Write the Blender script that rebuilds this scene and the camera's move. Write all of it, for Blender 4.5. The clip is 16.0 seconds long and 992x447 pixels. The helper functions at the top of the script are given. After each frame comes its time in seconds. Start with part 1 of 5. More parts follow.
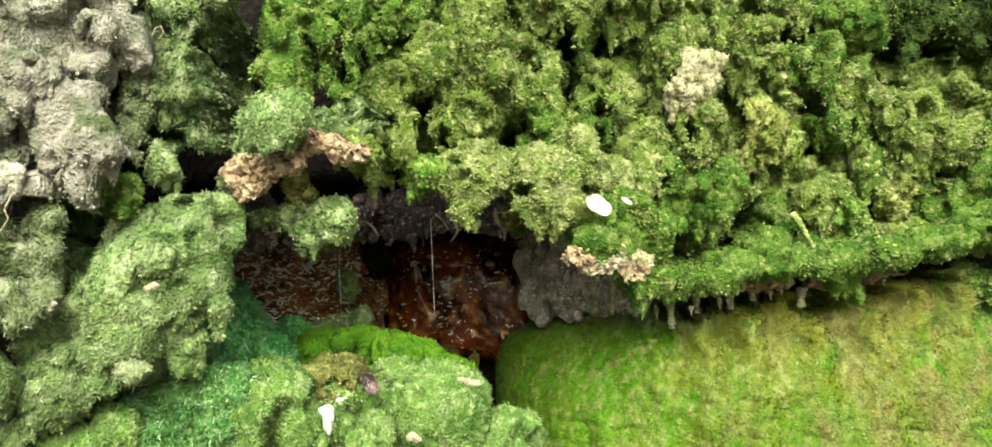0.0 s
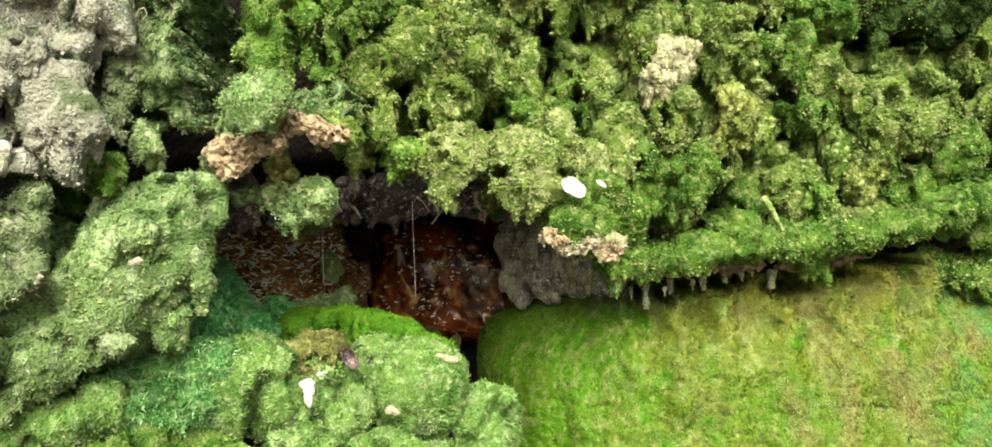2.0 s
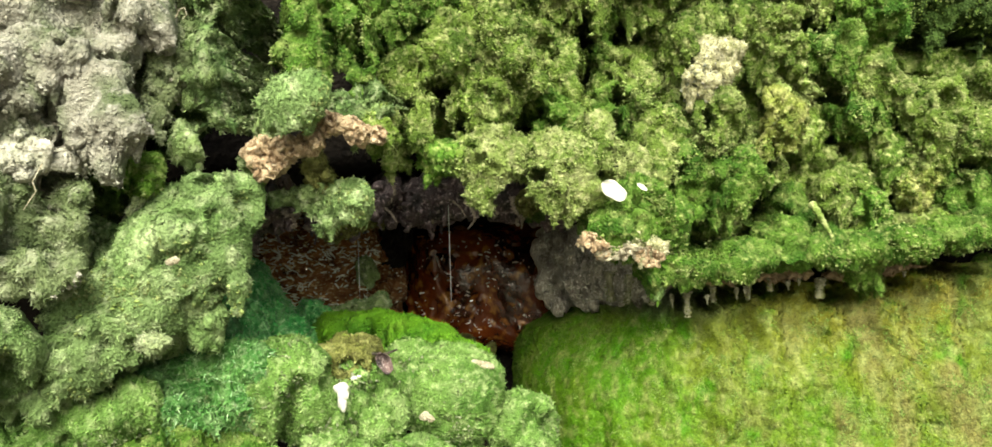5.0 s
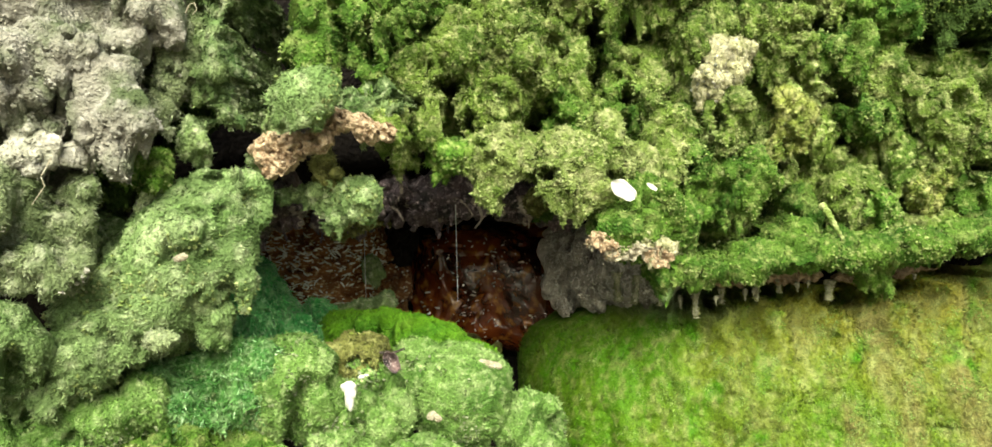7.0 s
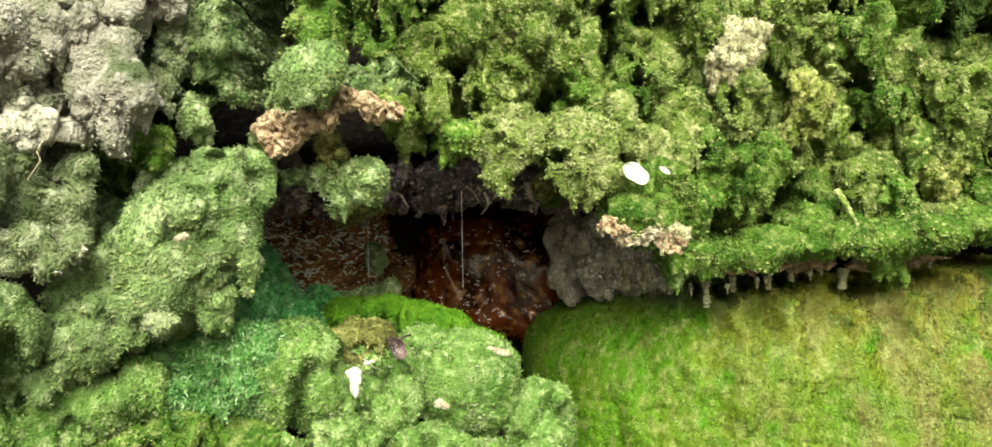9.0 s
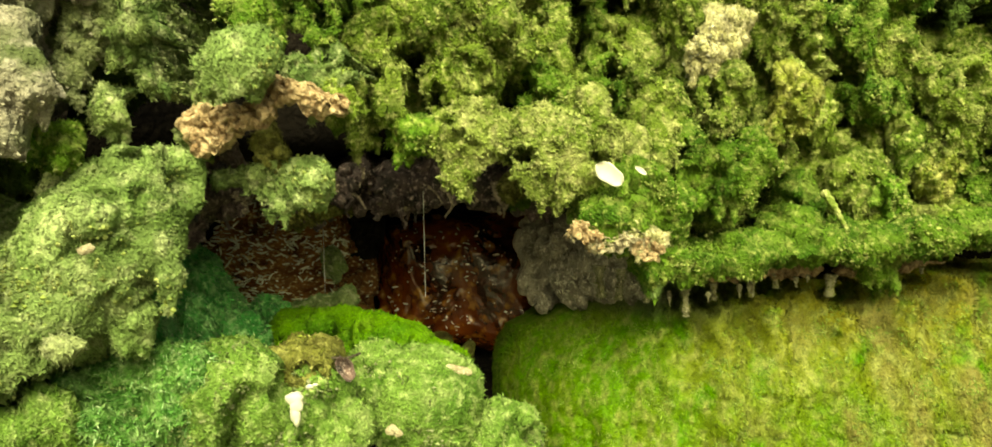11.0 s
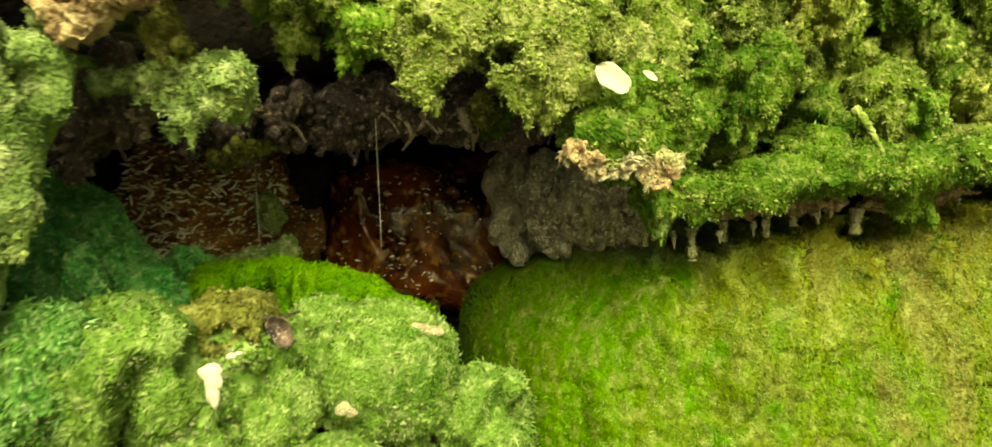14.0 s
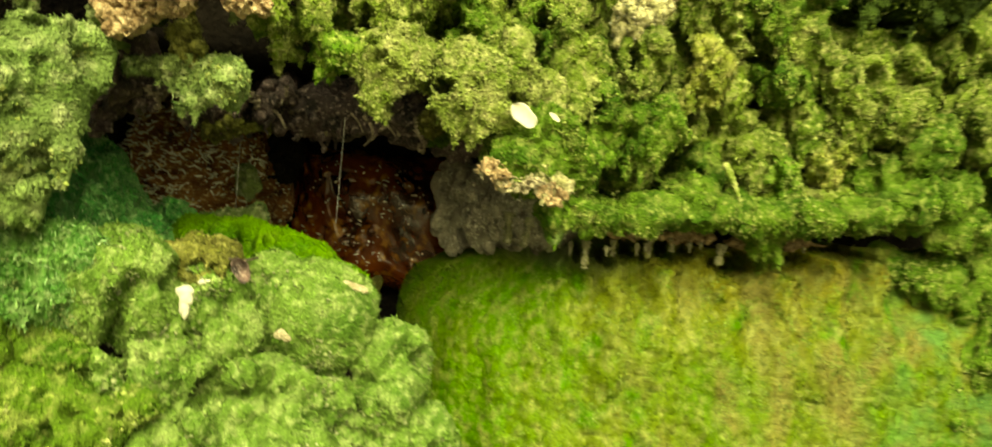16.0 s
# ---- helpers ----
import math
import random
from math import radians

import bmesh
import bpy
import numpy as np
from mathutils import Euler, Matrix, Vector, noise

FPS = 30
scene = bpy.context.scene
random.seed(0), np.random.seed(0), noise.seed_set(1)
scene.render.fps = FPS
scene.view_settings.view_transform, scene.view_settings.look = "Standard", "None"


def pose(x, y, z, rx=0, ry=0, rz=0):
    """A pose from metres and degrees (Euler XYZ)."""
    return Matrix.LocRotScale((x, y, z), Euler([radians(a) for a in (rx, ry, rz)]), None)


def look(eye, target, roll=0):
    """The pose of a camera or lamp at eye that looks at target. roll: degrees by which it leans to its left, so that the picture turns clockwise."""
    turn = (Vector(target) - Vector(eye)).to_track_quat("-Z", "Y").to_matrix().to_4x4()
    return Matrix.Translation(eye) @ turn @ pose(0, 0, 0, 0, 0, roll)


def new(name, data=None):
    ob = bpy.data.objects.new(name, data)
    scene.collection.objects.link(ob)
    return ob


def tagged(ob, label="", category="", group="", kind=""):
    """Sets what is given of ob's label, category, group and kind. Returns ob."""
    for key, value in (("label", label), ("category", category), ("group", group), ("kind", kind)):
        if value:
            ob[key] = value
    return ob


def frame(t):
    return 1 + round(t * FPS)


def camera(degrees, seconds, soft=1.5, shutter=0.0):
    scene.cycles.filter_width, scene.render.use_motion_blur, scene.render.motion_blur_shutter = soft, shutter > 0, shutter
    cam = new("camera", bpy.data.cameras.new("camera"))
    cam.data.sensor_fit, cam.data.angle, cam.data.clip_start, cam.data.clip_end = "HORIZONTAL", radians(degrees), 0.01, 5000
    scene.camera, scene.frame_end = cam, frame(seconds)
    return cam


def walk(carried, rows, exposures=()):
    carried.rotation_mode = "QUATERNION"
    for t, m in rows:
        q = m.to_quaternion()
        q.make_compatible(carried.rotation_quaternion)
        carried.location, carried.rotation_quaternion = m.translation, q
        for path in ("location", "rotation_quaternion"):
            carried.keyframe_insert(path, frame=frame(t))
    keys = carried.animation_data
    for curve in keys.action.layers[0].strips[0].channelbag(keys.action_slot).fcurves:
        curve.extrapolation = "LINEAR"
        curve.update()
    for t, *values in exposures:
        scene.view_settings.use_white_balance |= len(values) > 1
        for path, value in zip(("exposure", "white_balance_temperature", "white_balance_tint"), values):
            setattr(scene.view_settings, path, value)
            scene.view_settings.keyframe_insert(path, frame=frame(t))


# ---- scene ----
cam = camera(69.49, 16.0, shutter=0.5)
PATH = [
    (0, (-0.0188, -0.9914, 1.2192), (-0.0062, 0.0067, 1.1593), -2.08),
    (0.5, (-0.0160, -1.0171, 1.2157), (0.0112, -0.0194, 1.1529), -0.81),
    (1, (-0.0061, -1.0142, 1.2139), (0.0402, -0.0173, 1.1514), -0.10),
    (1.5, (-0.0106, -1.0238, 1.2098), (0.0066, -0.0272, 1.1298), -1.46),
    (2, (-0.0040, -1.0191, 1.2088), (0.0233, -0.0222, 1.1339), -1.73),
    (2.5, (0.0026, -1.0221, 1.2043), (0.0208, -0.0243, 1.1408), -1.76),
    (3, (0.0040, -1.0146, 1.2045), (0.0074, -0.0164, 1.1456), -1.78),
    (3.5, (0.0000, -1.0000, 1.2000), (0.0000, -0.0024, 1.1302), -2.00),
    (4, (-0.0023, -0.9968, 1.1976), (-0.0032, 0.0007, 1.1274), -2.14),
    (4.5, (-0.0047, -1.0013, 1.1986), (-0.0217, -0.0032, 1.1390), -1.81),
    (7, (-0.0156, -0.9952, 1.1959), (-0.0404, 0.0028, 1.1381), -1.16),
    (7.5, (-0.0167, -0.9969, 1.1990), (-0.0481, 0.0014, 1.1483), -1.45),
    (8, (-0.0149, -0.9905, 1.1958), (-0.0393, 0.0078, 1.1428), -0.77),
    (8.5, (-0.0261, -0.9776, 1.1805), (-0.0491, 0.0196, 1.1086), 0.21),
    (8.7, (-0.0314, -0.9752, 1.1775), (-0.0593, 0.0224, 1.1145), -0.65),
    (10.8, (-0.0106, -0.8994, 1.1926), (-0.0088, 0.0983, 1.1247), -0.69),
    (11, (-0.0086, -0.8864, 1.1846), (-0.0028, 0.1111, 1.1148), -0.91),
    (11.5, (-0.0010, -0.8887, 1.1736), (0.0255, 0.1081, 1.0988), -1.65),
    (12, (0.0053, -0.9337, 1.1832), (0.0766, 0.0626, 1.1339), -0.21),
    (12.5, (0.0070, -0.9436, 1.1864), (0.0404, 0.0527, 1.1077), -2.38),
    (13, (-0.0277, -0.8698, 1.1400), (0.0058, 0.1232, 1.0264), 0.28),
    (13.5, (-0.0332, -0.7948, 1.1233), (0.0091, 0.1973, 1.0052), 0.55),
    (14, (-0.0303, -0.7110, 1.1274), (0.0407, 0.2798, 1.0121), -1.66),
    (14.5, (-0.0461, -0.6574, 1.1066), (0.0477, 0.3285, 0.9679), -2.13),
    (15, (-0.0268, -0.6803, 1.1401), (0.0846, 0.3088, 1.0440), -1.21),
    (15.5, (-0.0010, -0.8005, 1.1520), (0.0740, 0.1920, 1.0554), 2.25),
    (16, (0.0243, -0.9165, 1.1417), (0.1234, 0.0728, 1.0343), 6.49),
]
walk(cam, [(t, look(eye, target, roll)) for t, eye, target, roll in PATH],
     [(0.0, 1.54, 6900, -6), (8.7, 1.54, 6900, -6), (10.8, 1.43, 11400, -21), (13.0, 1.31, 15900, -32), (14.5, 1.32, 15900, -30), (15.0, 1.30, 12700, -36), (15.5, 1.32, 15400, -31), (16.0, 1.33, 16400, -27)])


# ---- world and light ----
world = bpy.data.worlds.new("sky")
scene.world = world
world.use_nodes = True
wn = world.node_tree
sky = wn.nodes.new("ShaderNodeTexSky")
sky.sky_type = "NISHITA"
sky.sun_disc = False
SUN_ELEVATION, SUN_AZIMUTH = 43.0, 178.0
sky.sun_elevation = radians(SUN_ELEVATION)
sky.sun_rotation = radians(SUN_AZIMUTH)
sky.air_density, sky.dust_density = 1.0, 6.0
back = wn.nodes["Background"]
back.inputs["Strength"].default_value = 0.058
wn.links.new(sky.outputs[0], back.inputs["Color"])

sun_data = bpy.data.lights.new("sun", "SUN")
sun_data.energy = 4.0
sun_data.angle = radians(46)
sun_data.color = (1.0, 0.95, 0.86)
sun = new("sun", sun_data)
sa, se = radians(SUN_AZIMUTH), radians(SUN_ELEVATION)
toward_sun = Vector((math.sin(sa) * math.cos(se), math.cos(sa) * math.cos(se), math.sin(se)))
sun.matrix_world = look(toward_sun * 6, (0, 0, 0))


# ---- noise in arrays ----
LATTICE = np.random.RandomState(7)
PERM = LATTICE.permutation(256)
GRAD = LATTICE.normal(size=(256, 3))
GRAD /= np.linalg.norm(GRAD, axis=1)[:, None]


def perlin(p):
    """Gradient noise, about -0.7 to 0.7, at an array of points."""
    cell = np.floor(p).astype(np.int64)
    f = p - cell
    u = f * f * f * (f * (f * 6 - 15) + 10)
    total = np.zeros(len(p))
    for i in (0, 1):
        for j in (0, 1):
            for k in (0, 1):
                h = PERM[(PERM[(PERM[(cell[:, 0] + i) & 255] + cell[:, 1] + j) & 255] + cell[:, 2] + k) & 255]
                w = (u[:, 0] if i else 1 - u[:, 0]) * (u[:, 1] if j else 1 - u[:, 1]) * (u[:, 2] if k else 1 - u[:, 2])
                total += w * (GRAD[h] * (f - (i, j, k))).sum(1)
    return total


def cushions(p, k=0.0):
    """Rounded cushions with creases between them, 0 to 1, about one to each unit of space."""
    cell = np.floor(p).astype(np.int64)
    f = p - cell
    near = np.full(len(p), 9.0)
    shift = int(k * 7)
    for i in (0, 1):
        for j in (0, 1):
            for m in (0, 1):
                h = PERM[(PERM[(PERM[(cell[:, 0] + i + shift) & 255] + cell[:, 1] + j) & 255] + cell[:, 2] + m) & 255]
                d = f - (i, j, m) - 0.3 * GRAD[h]
                near = np.minimum(near, (d * d).sum(1))
    return np.sqrt(np.clip(1 - near / 0.8, 0, 1))


def grain(p):
    """Where the moss is granular (1) and where it is soft (0)."""
    return np.clip(0.42 + 1.9 * perlin(p * 13 + 21.3), 0, 1)


def fbm(p, octaves=3):
    total, gain = np.zeros(len(p)), 1.0
    for n in range(octaves):
        total += gain * perlin(p * 2.0 ** n + 17.3 * n)
        gain *= 0.5
    return total


# ---- materials ----
def nodes_of(name):
    m = bpy.data.materials.new(name)
    m.use_nodes = True
    return m, m.node_tree, m.node_tree.nodes["Principled BSDF"]


def mix(nt, a, b, factor):
    """A colour mix; a and b are sockets or colours."""
    n = nt.nodes.new("ShaderNodeMix")
    n.data_type = "RGBA"
    for value, socket in ((a, n.inputs[6]), (b, n.inputs[7])):
        if isinstance(value, tuple):
            socket.default_value = (*value, 1)
        else:
            nt.links.new(value, socket)
    nt.links.new(factor, n.inputs[0])
    return n.outputs[2]


def noise_at(nt, scale, detail=3.0, stretch=(1, 1, 1), low=0.4, high=0.6, kind="noise"):
    """A 0 to 1 pattern in metres."""
    g = nt.nodes.new("ShaderNodeNewGeometry")
    m = nt.nodes.new("ShaderNodeMapping")
    m.inputs["Scale"].default_value = tuple(scale * s for s in stretch)
    nt.links.new(g.outputs["Position"], m.inputs["Vector"])
    if kind == "noise":
        t = nt.nodes.new("ShaderNodeTexNoise")
        t.inputs["Detail"].default_value = detail
        out = t.outputs["Fac"]
    else:
        t = nt.nodes.new("ShaderNodeTexVoronoi")
        out = t.outputs["Distance"]
    t.inputs["Scale"].default_value = 1.0
    nt.links.new(m.outputs["Vector"], t.inputs["Vector"])
    r = nt.nodes.new("ShaderNodeMapRange")
    r.inputs["From Min"].default_value, r.inputs["From Max"].default_value = low, high
    nt.links.new(out, r.inputs["Value"])
    return r.outputs["Result"]


def island(nt, low, high):
    g = nt.nodes.new("ShaderNodeNewGeometry")
    r = nt.nodes.new("ShaderNodeMapRange")
    r.inputs["To Min"].default_value, r.inputs["To Max"].default_value = low, high
    nt.links.new(g.outputs["Random Per Island"], r.inputs["Value"])
    return r.outputs["Result"]


def bump(nt, bsdf, height, strength, distance):
    b = nt.nodes.new("ShaderNodeBump")
    b.inputs["Strength"].default_value, b.inputs["Distance"].default_value = strength, distance
    nt.links.new(height, b.inputs["Height"])
    nt.links.new(b.outputs["Normal"], bsdf.inputs["Normal"])


def moss(name, deep, mid, pale, patch=16.0, pale_share=0.5, rough=0.7):
    """Living moss: patches of deep and mid green, pale tips, every leaf a little different."""
    m, nt, bsdf = nodes_of(name)
    shift = (0.62, 0.62, 0.62) if mid[2] > 0.2 else (0.605, 0.63, 0.54)
    deep, mid, pale = (tuple(k * c for k, c in zip(shift, colour)) for colour in (deep, mid, pale))
    colour = mix(nt, deep, mid, noise_at(nt, patch, 4, low=0.36, high=0.58))
    tips = noise_at(nt, patch * 5, 4, low=0.62 - 0.2 * pale_share, high=0.86 - 0.2 * pale_share)
    dry = noise_at(nt, patch * 1.7, 5, low=0.60 - 0.12 * pale_share, high=0.80 - 0.12 * pale_share)
    colour = mix(nt, colour, tuple(0.5 * (a + b) for a, b in zip(mid, pale)), dry)
    colour = mix(nt, colour, pale, tips)
    hsv = nt.nodes.new("ShaderNodeHueSaturation")
    hsv.inputs["Saturation"].default_value = 1.0
    nt.links.new(island(nt, 0.64, 1.38), hsv.inputs["Value"])
    nt.links.new(colour, hsv.inputs["Color"])
    nt.links.new(hsv.outputs["Color"], bsdf.inputs["Base Color"])
    bsdf.inputs["Roughness"].default_value = rough
    bsdf.inputs["Specular IOR Level"].default_value = 0.18
    bump(nt, bsdf, noise_at(nt, 260, 3, low=0.3, high=0.7), 0.7, 0.004)
    return m


def stone(name, dark, mid, pale, scale=20.0, rough=0.85, stretch=(1, 1, 1), depth=0.004, spec=0.5):
    m, nt, bsdf = nodes_of(name)
    colour = mix(nt, dark, mid, noise_at(nt, scale, 5, stretch, 0.38, 0.6))
    colour = mix(nt, colour, pale, noise_at(nt, scale * 5, 5, stretch, 0.54, 0.74))
    nt.links.new(colour, bsdf.inputs["Base Color"])
    bsdf.inputs["Roughness"].default_value = rough
    bsdf.inputs["Specular IOR Level"].default_value = spec
    bump(nt, bsdf, noise_at(nt, scale * 7, 6, stretch, 0.25, 0.75), 0.8, depth)
    return m


MOSS = {
    "pale": moss("moss_pale", (0.125, 0.165, 0.075), (0.42, 0.395, 0.335), (0.62, 0.585, 0.53), 15, 0.6, 0.9),
    "palegreen": moss("moss_pale_green", (0.136, 0.183, 0.081), (0.264, 0.306, 0.178), (0.527, 0.535, 0.433), 16, 0.55, 0.85),
    "greygreen": moss("moss_grey_green", (0.09, 0.15, 0.055), (0.20, 0.265, 0.115), (0.50, 0.53, 0.38), 16, 0.5, 0.85),
    "slab": moss("moss_slab", (0.112, 0.186, 0.059), (0.215, 0.305, 0.130), (0.497, 0.564, 0.360), 12, 0.5, 0.8),
    "olive": moss("moss_olive", (0.075, 0.135, 0.018), (0.18, 0.26, 0.05), (0.55, 0.56, 0.29), 20, 0.6),
    "green": moss("moss_green", (0.05, 0.13, 0.012), (0.13, 0.24, 0.035), (0.44, 0.49, 0.20), 20, 0.5),
    "lime": moss("moss_lime", (0.13, 0.20, 0.035), (0.26, 0.33, 0.10), (0.62, 0.61, 0.36), 18, 0.65),
    "yellow": moss("moss_yellow", (0.11, 0.15, 0.025), (0.25, 0.28, 0.07), (0.58, 0.55, 0.28), 18, 0.65),
    "boulder": moss("moss_boulder", (0.100, 0.206, 0.040), (0.197, 0.331, 0.088), (0.507, 0.614, 0.318), 18, 0.6),
    "bright": moss("moss_bright", (0.07, 0.20, 0.01), (0.14, 0.32, 0.016), (0.26, 0.42, 0.06), 18, 0.2),
    "teal": moss("moss_teal", (0.03, 0.21, 0.055), (0.11, 0.45, 0.13), (0.48, 0.76, 0.42), 26, 0.6, 0.3),
    "tealtip": moss("moss_teal_tips", (0.054, 0.180, 0.040), (0.126, 0.297, 0.081), (0.396, 0.558, 0.306), 30, 0.6, 0.5),
    # pale strand colour that imitates highlights on wet moss
    "wet": moss("moss_glint", (0.14, 0.40, 0.12), (0.32, 0.58, 0.26), (0.70, 0.82, 0.58), 40, 0.7, 0.15),
    "sprig": moss("moss_sprig", (0.13, 0.26, 0.035), (0.22, 0.34, 0.07), (0.42, 0.49, 0.24), 20, 0.5, 0.6),
    "brown": moss("moss_brown", (0.07, 0.06, 0.02), (0.15, 0.15, 0.045), (0.36, 0.35, 0.16), 24, 0.45),
    "cream": moss("moss_cream", (0.30, 0.31, 0.14), (0.48, 0.46, 0.26), (0.74, 0.69, 0.50), 24, 0.8, 0.9),
    "crumb": moss("granular_moss", (0.22, 0.29, 0.09), (0.36, 0.42, 0.17), (0.58, 0.60, 0.36), 20, 0.5, 0.75),
    # darkened copy of the wall moss; the shade of deep places is in the colour
    "dark": moss("moss_shaded", (0.0264, 0.05, 0.0108), (0.0616, 0.11, 0.0216), (0.15, 0.21, 0.0576), 22, 0.35),
}
TUFA = stone("tan_tufa", (0.22, 0.14, 0.08), (0.50, 0.37, 0.24), (0.66, 0.56, 0.42), 60, 0.9)
TUFA_PALE = stone("pale_tufa", (0.27, 0.23, 0.16), (0.44, 0.39, 0.29), (0.62, 0.58, 0.48), 60, 0.9)
# backing rock: the shade of gaps and hollow is put into its near-black colour
ROCK = stone("shade_black_rock", (0.004, 0.003, 0.003), (0.008, 0.006, 0.005), (0.018, 0.014, 0.012), 14, 0.9, depth=0.006, spec=0.1)
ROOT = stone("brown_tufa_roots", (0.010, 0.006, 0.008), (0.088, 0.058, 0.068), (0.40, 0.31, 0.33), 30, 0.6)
GREY = stone("grey_wet_rock", (0.16, 0.14, 0.115), (0.44, 0.40, 0.345), (0.82, 0.79, 0.73), 34, 0.3, (1.1, 1, 0.9), 0.012)
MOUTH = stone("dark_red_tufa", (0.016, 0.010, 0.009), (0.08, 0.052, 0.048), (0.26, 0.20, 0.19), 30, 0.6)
RED = stone("wet_rust_rock", (0.022, 0.005, 0.002), (0.15, 0.031, 0.006), (0.34, 0.15, 0.03), 9, 0.22, (1, 1, 0.9), 0.003, 0.9)
SHEEN = stone("wet_brown_rock", (0.10, 0.034, 0.014), (0.28, 0.125, 0.05), (0.70, 0.54, 0.32), 26, 0.1, (0.8, 1, 1.5), 0.02, 1.0)


# ---- mesh helpers ----
def mesh_of(name, verts, faces, material, smooth=True, normals=None):
    """A mesh from arrays of triangles or quads, if wished with soft normals of its own."""
    verts, faces = np.asarray(verts, np.float32), np.asarray(faces, np.int32)
    me = bpy.data.meshes.new(name)
    me.vertices.add(len(verts))
    me.vertices.foreach_set("co", verts.ravel())
    k = faces.shape[1]
    me.loops.add(faces.size)
    me.loops.foreach_set("vertex_index", faces.ravel())
    me.polygons.add(len(faces))
    me.polygons.foreach_set("loop_start", np.arange(0, faces.size, k, dtype=np.int32))
    me.update(calc_edges=True)
    me.polygons.foreach_set("use_smooth", np.full(len(faces), smooth))
    if normals is not None:
        me.attributes.new("custom_normal", "FLOAT_VECTOR", "POINT").data.foreach_set("vector", np.asarray(normals, np.float32).ravel())
    me.materials.append(material)
    return me


def part(name, me, parent, label="", kind=""):
    ob = new(name, me)
    ob.parent = parent
    return tagged(ob, label, kind=kind)


BALLS = {}


def ball(level):
    if level not in BALLS:
        bm = bmesh.new()
        bmesh.ops.create_icosphere(bm, subdivisions=level, radius=1.0)
        v = np.array([p.co for p in bm.verts])
        f = np.array([[p.index for p in q.verts] for q in bm.faces])
        bm.free()
        # finer towards the open side
        v = v + (0, -0.55, 0)
        v /= np.linalg.norm(v, axis=1)[:, None]
        BALLS[level] = (v, f)
    return BALLS[level]


def face_frames(v, f):
    a, b, c = v[f[:, 0]], v[f[:, 1]], v[f[:, 2]]
    n = np.cross(b - a, c - a)
    area = np.linalg.norm(n, axis=1)
    return a, b, c, n / (area[:, None] + 1e-12), area / 2


def leaves(v, f, per_m2, length, rng, lift=0.28, droop=0.4, width=0.8, keep=None):
    """Small leaves that lie like scales over the open side of a surface, their tips lifted; each takes the light much as the cushion under it."""
    a, b, c, n, area = face_frames(v, f)
    weight = area * (n[:, 1] < 0.0)
    count = int(weight.sum() * per_m2)
    pick = rng.choice(len(f), count, p=weight / weight.sum())
    r1, r2 = np.sqrt(rng.rand(count, 1)), rng.rand(count, 1)
    root = a[pick] * (1 - r1) + b[pick] * r1 * (1 - r2) + c[pick] * r1 * r2
    if keep is not None:
        good = keep(root)
        root, pick = root[good], pick[good]
        count = len(root)
    m = n[pick]
    way = rng.normal(size=(count, 3)) + (0, 0, -droop)
    way -= m * (way * m).sum(1)[:, None]
    way /= np.linalg.norm(way, axis=1)[:, None]
    side = np.cross(m, way) + 0.35 * rng.normal(size=(count, 3))
    side /= np.linalg.norm(side, axis=1)[:, None]
    way = way + m * (lift * (0.3 + 1.2 * rng.rand(count, 1)))
    way /= np.linalg.norm(way, axis=1)[:, None]
    size = length * (0.5 + 1.0 * rng.rand(count, 1))
    root = root + m * 0.0004
    face = np.cross(side, way)
    turned = (face * m).sum(1) < 0
    side[turned] *= -1
    face[turned] *= -1
    verts = np.stack([root - side * size * width / 2, root + side * size * width / 2, root + way * size], 1)
    soft = 0.6 * m + 0.4 * face
    soft /= np.linalg.norm(soft, axis=1)[:, None]
    return verts.reshape(-1, 3), np.arange(count * 3).reshape(-1, 3), np.repeat(soft, 3, 0)


def seed_at(centre):
    """One seed for each place, so that a lump keeps its shape whatever is built before it."""
    return int(abs(centre[0] * 7919 + centre[1] * 3571 + centre[2] * 104729) * 1000) % 2 ** 31


DENSITY = 170000
POCKETS = []


def pocket(x, z, across, up):
    """A dark hole or cleft that runs back into the mossy wall."""
    POCKETS.append((x, z, across, up))


def sink(v, pockets=POCKETS):
    """Pushes a mossy surface back where the pockets are."""
    w = v[:, (0, 2)] + 0.009 * np.stack([perlin(v * 45 + 4.4), perlin(v * 45 + 27.1)], 1)
    deep = np.zeros(len(v))
    for x, z, across, up in pockets:
        d = np.hypot((w[:, 0] - x) / across, (w[:, 1] - z) / up)
        t = np.clip((1.35 - d) / 0.75, 0, 1)
        deep = np.maximum(deep, t * t * (3 - 2 * t))
    v[:, 1] += 0.13 * deep
    return v


pocket(-0.324, 1.331, 0.014, 0.060)
pocket(-0.328, 1.253, 0.016, 0.013)
pocket(-0.352, 1.208, 0.007, 0.006)
pocket(-0.227, 1.388, 0.005, 0.028)
pocket(-0.289, 1.340, 0.010, 0.011)
pocket(-0.310, 1.386, 0.011, 0.036)
pocket(-0.101, 1.328, 0.020, 0.014)
pocket(-0.079, 1.283, 0.014, 0.011)
pocket(-0.148, 1.306, 0.013, 0.009)
pocket(0.029, 1.295, 0.018, 0.011)
pocket(0.012, 1.275, 0.011, 0.013)
pocket(0.031, 1.205, 0.013, 0.011)
pocket(0.108, 1.361, 0.014, 0.039)
pocket(0.057, 1.376, 0.007, 0.009)
pocket(0.160, 1.319, 0.012, 0.012)
pocket(0.110, 1.420, 0.014, 0.024)
pocket(0.162, 1.419, 0.010, 0.010)
pocket(0.150, 1.270, 0.010, 0.019)
pocket(-0.191, 1.378, 0.006, 0.032)
pocket(0.241, 1.212, 0.008, 0.012)
pocket(0.475, 1.429, 0.020, 0.016)
pocket(0.484, 1.365, 0.008, 0.020)
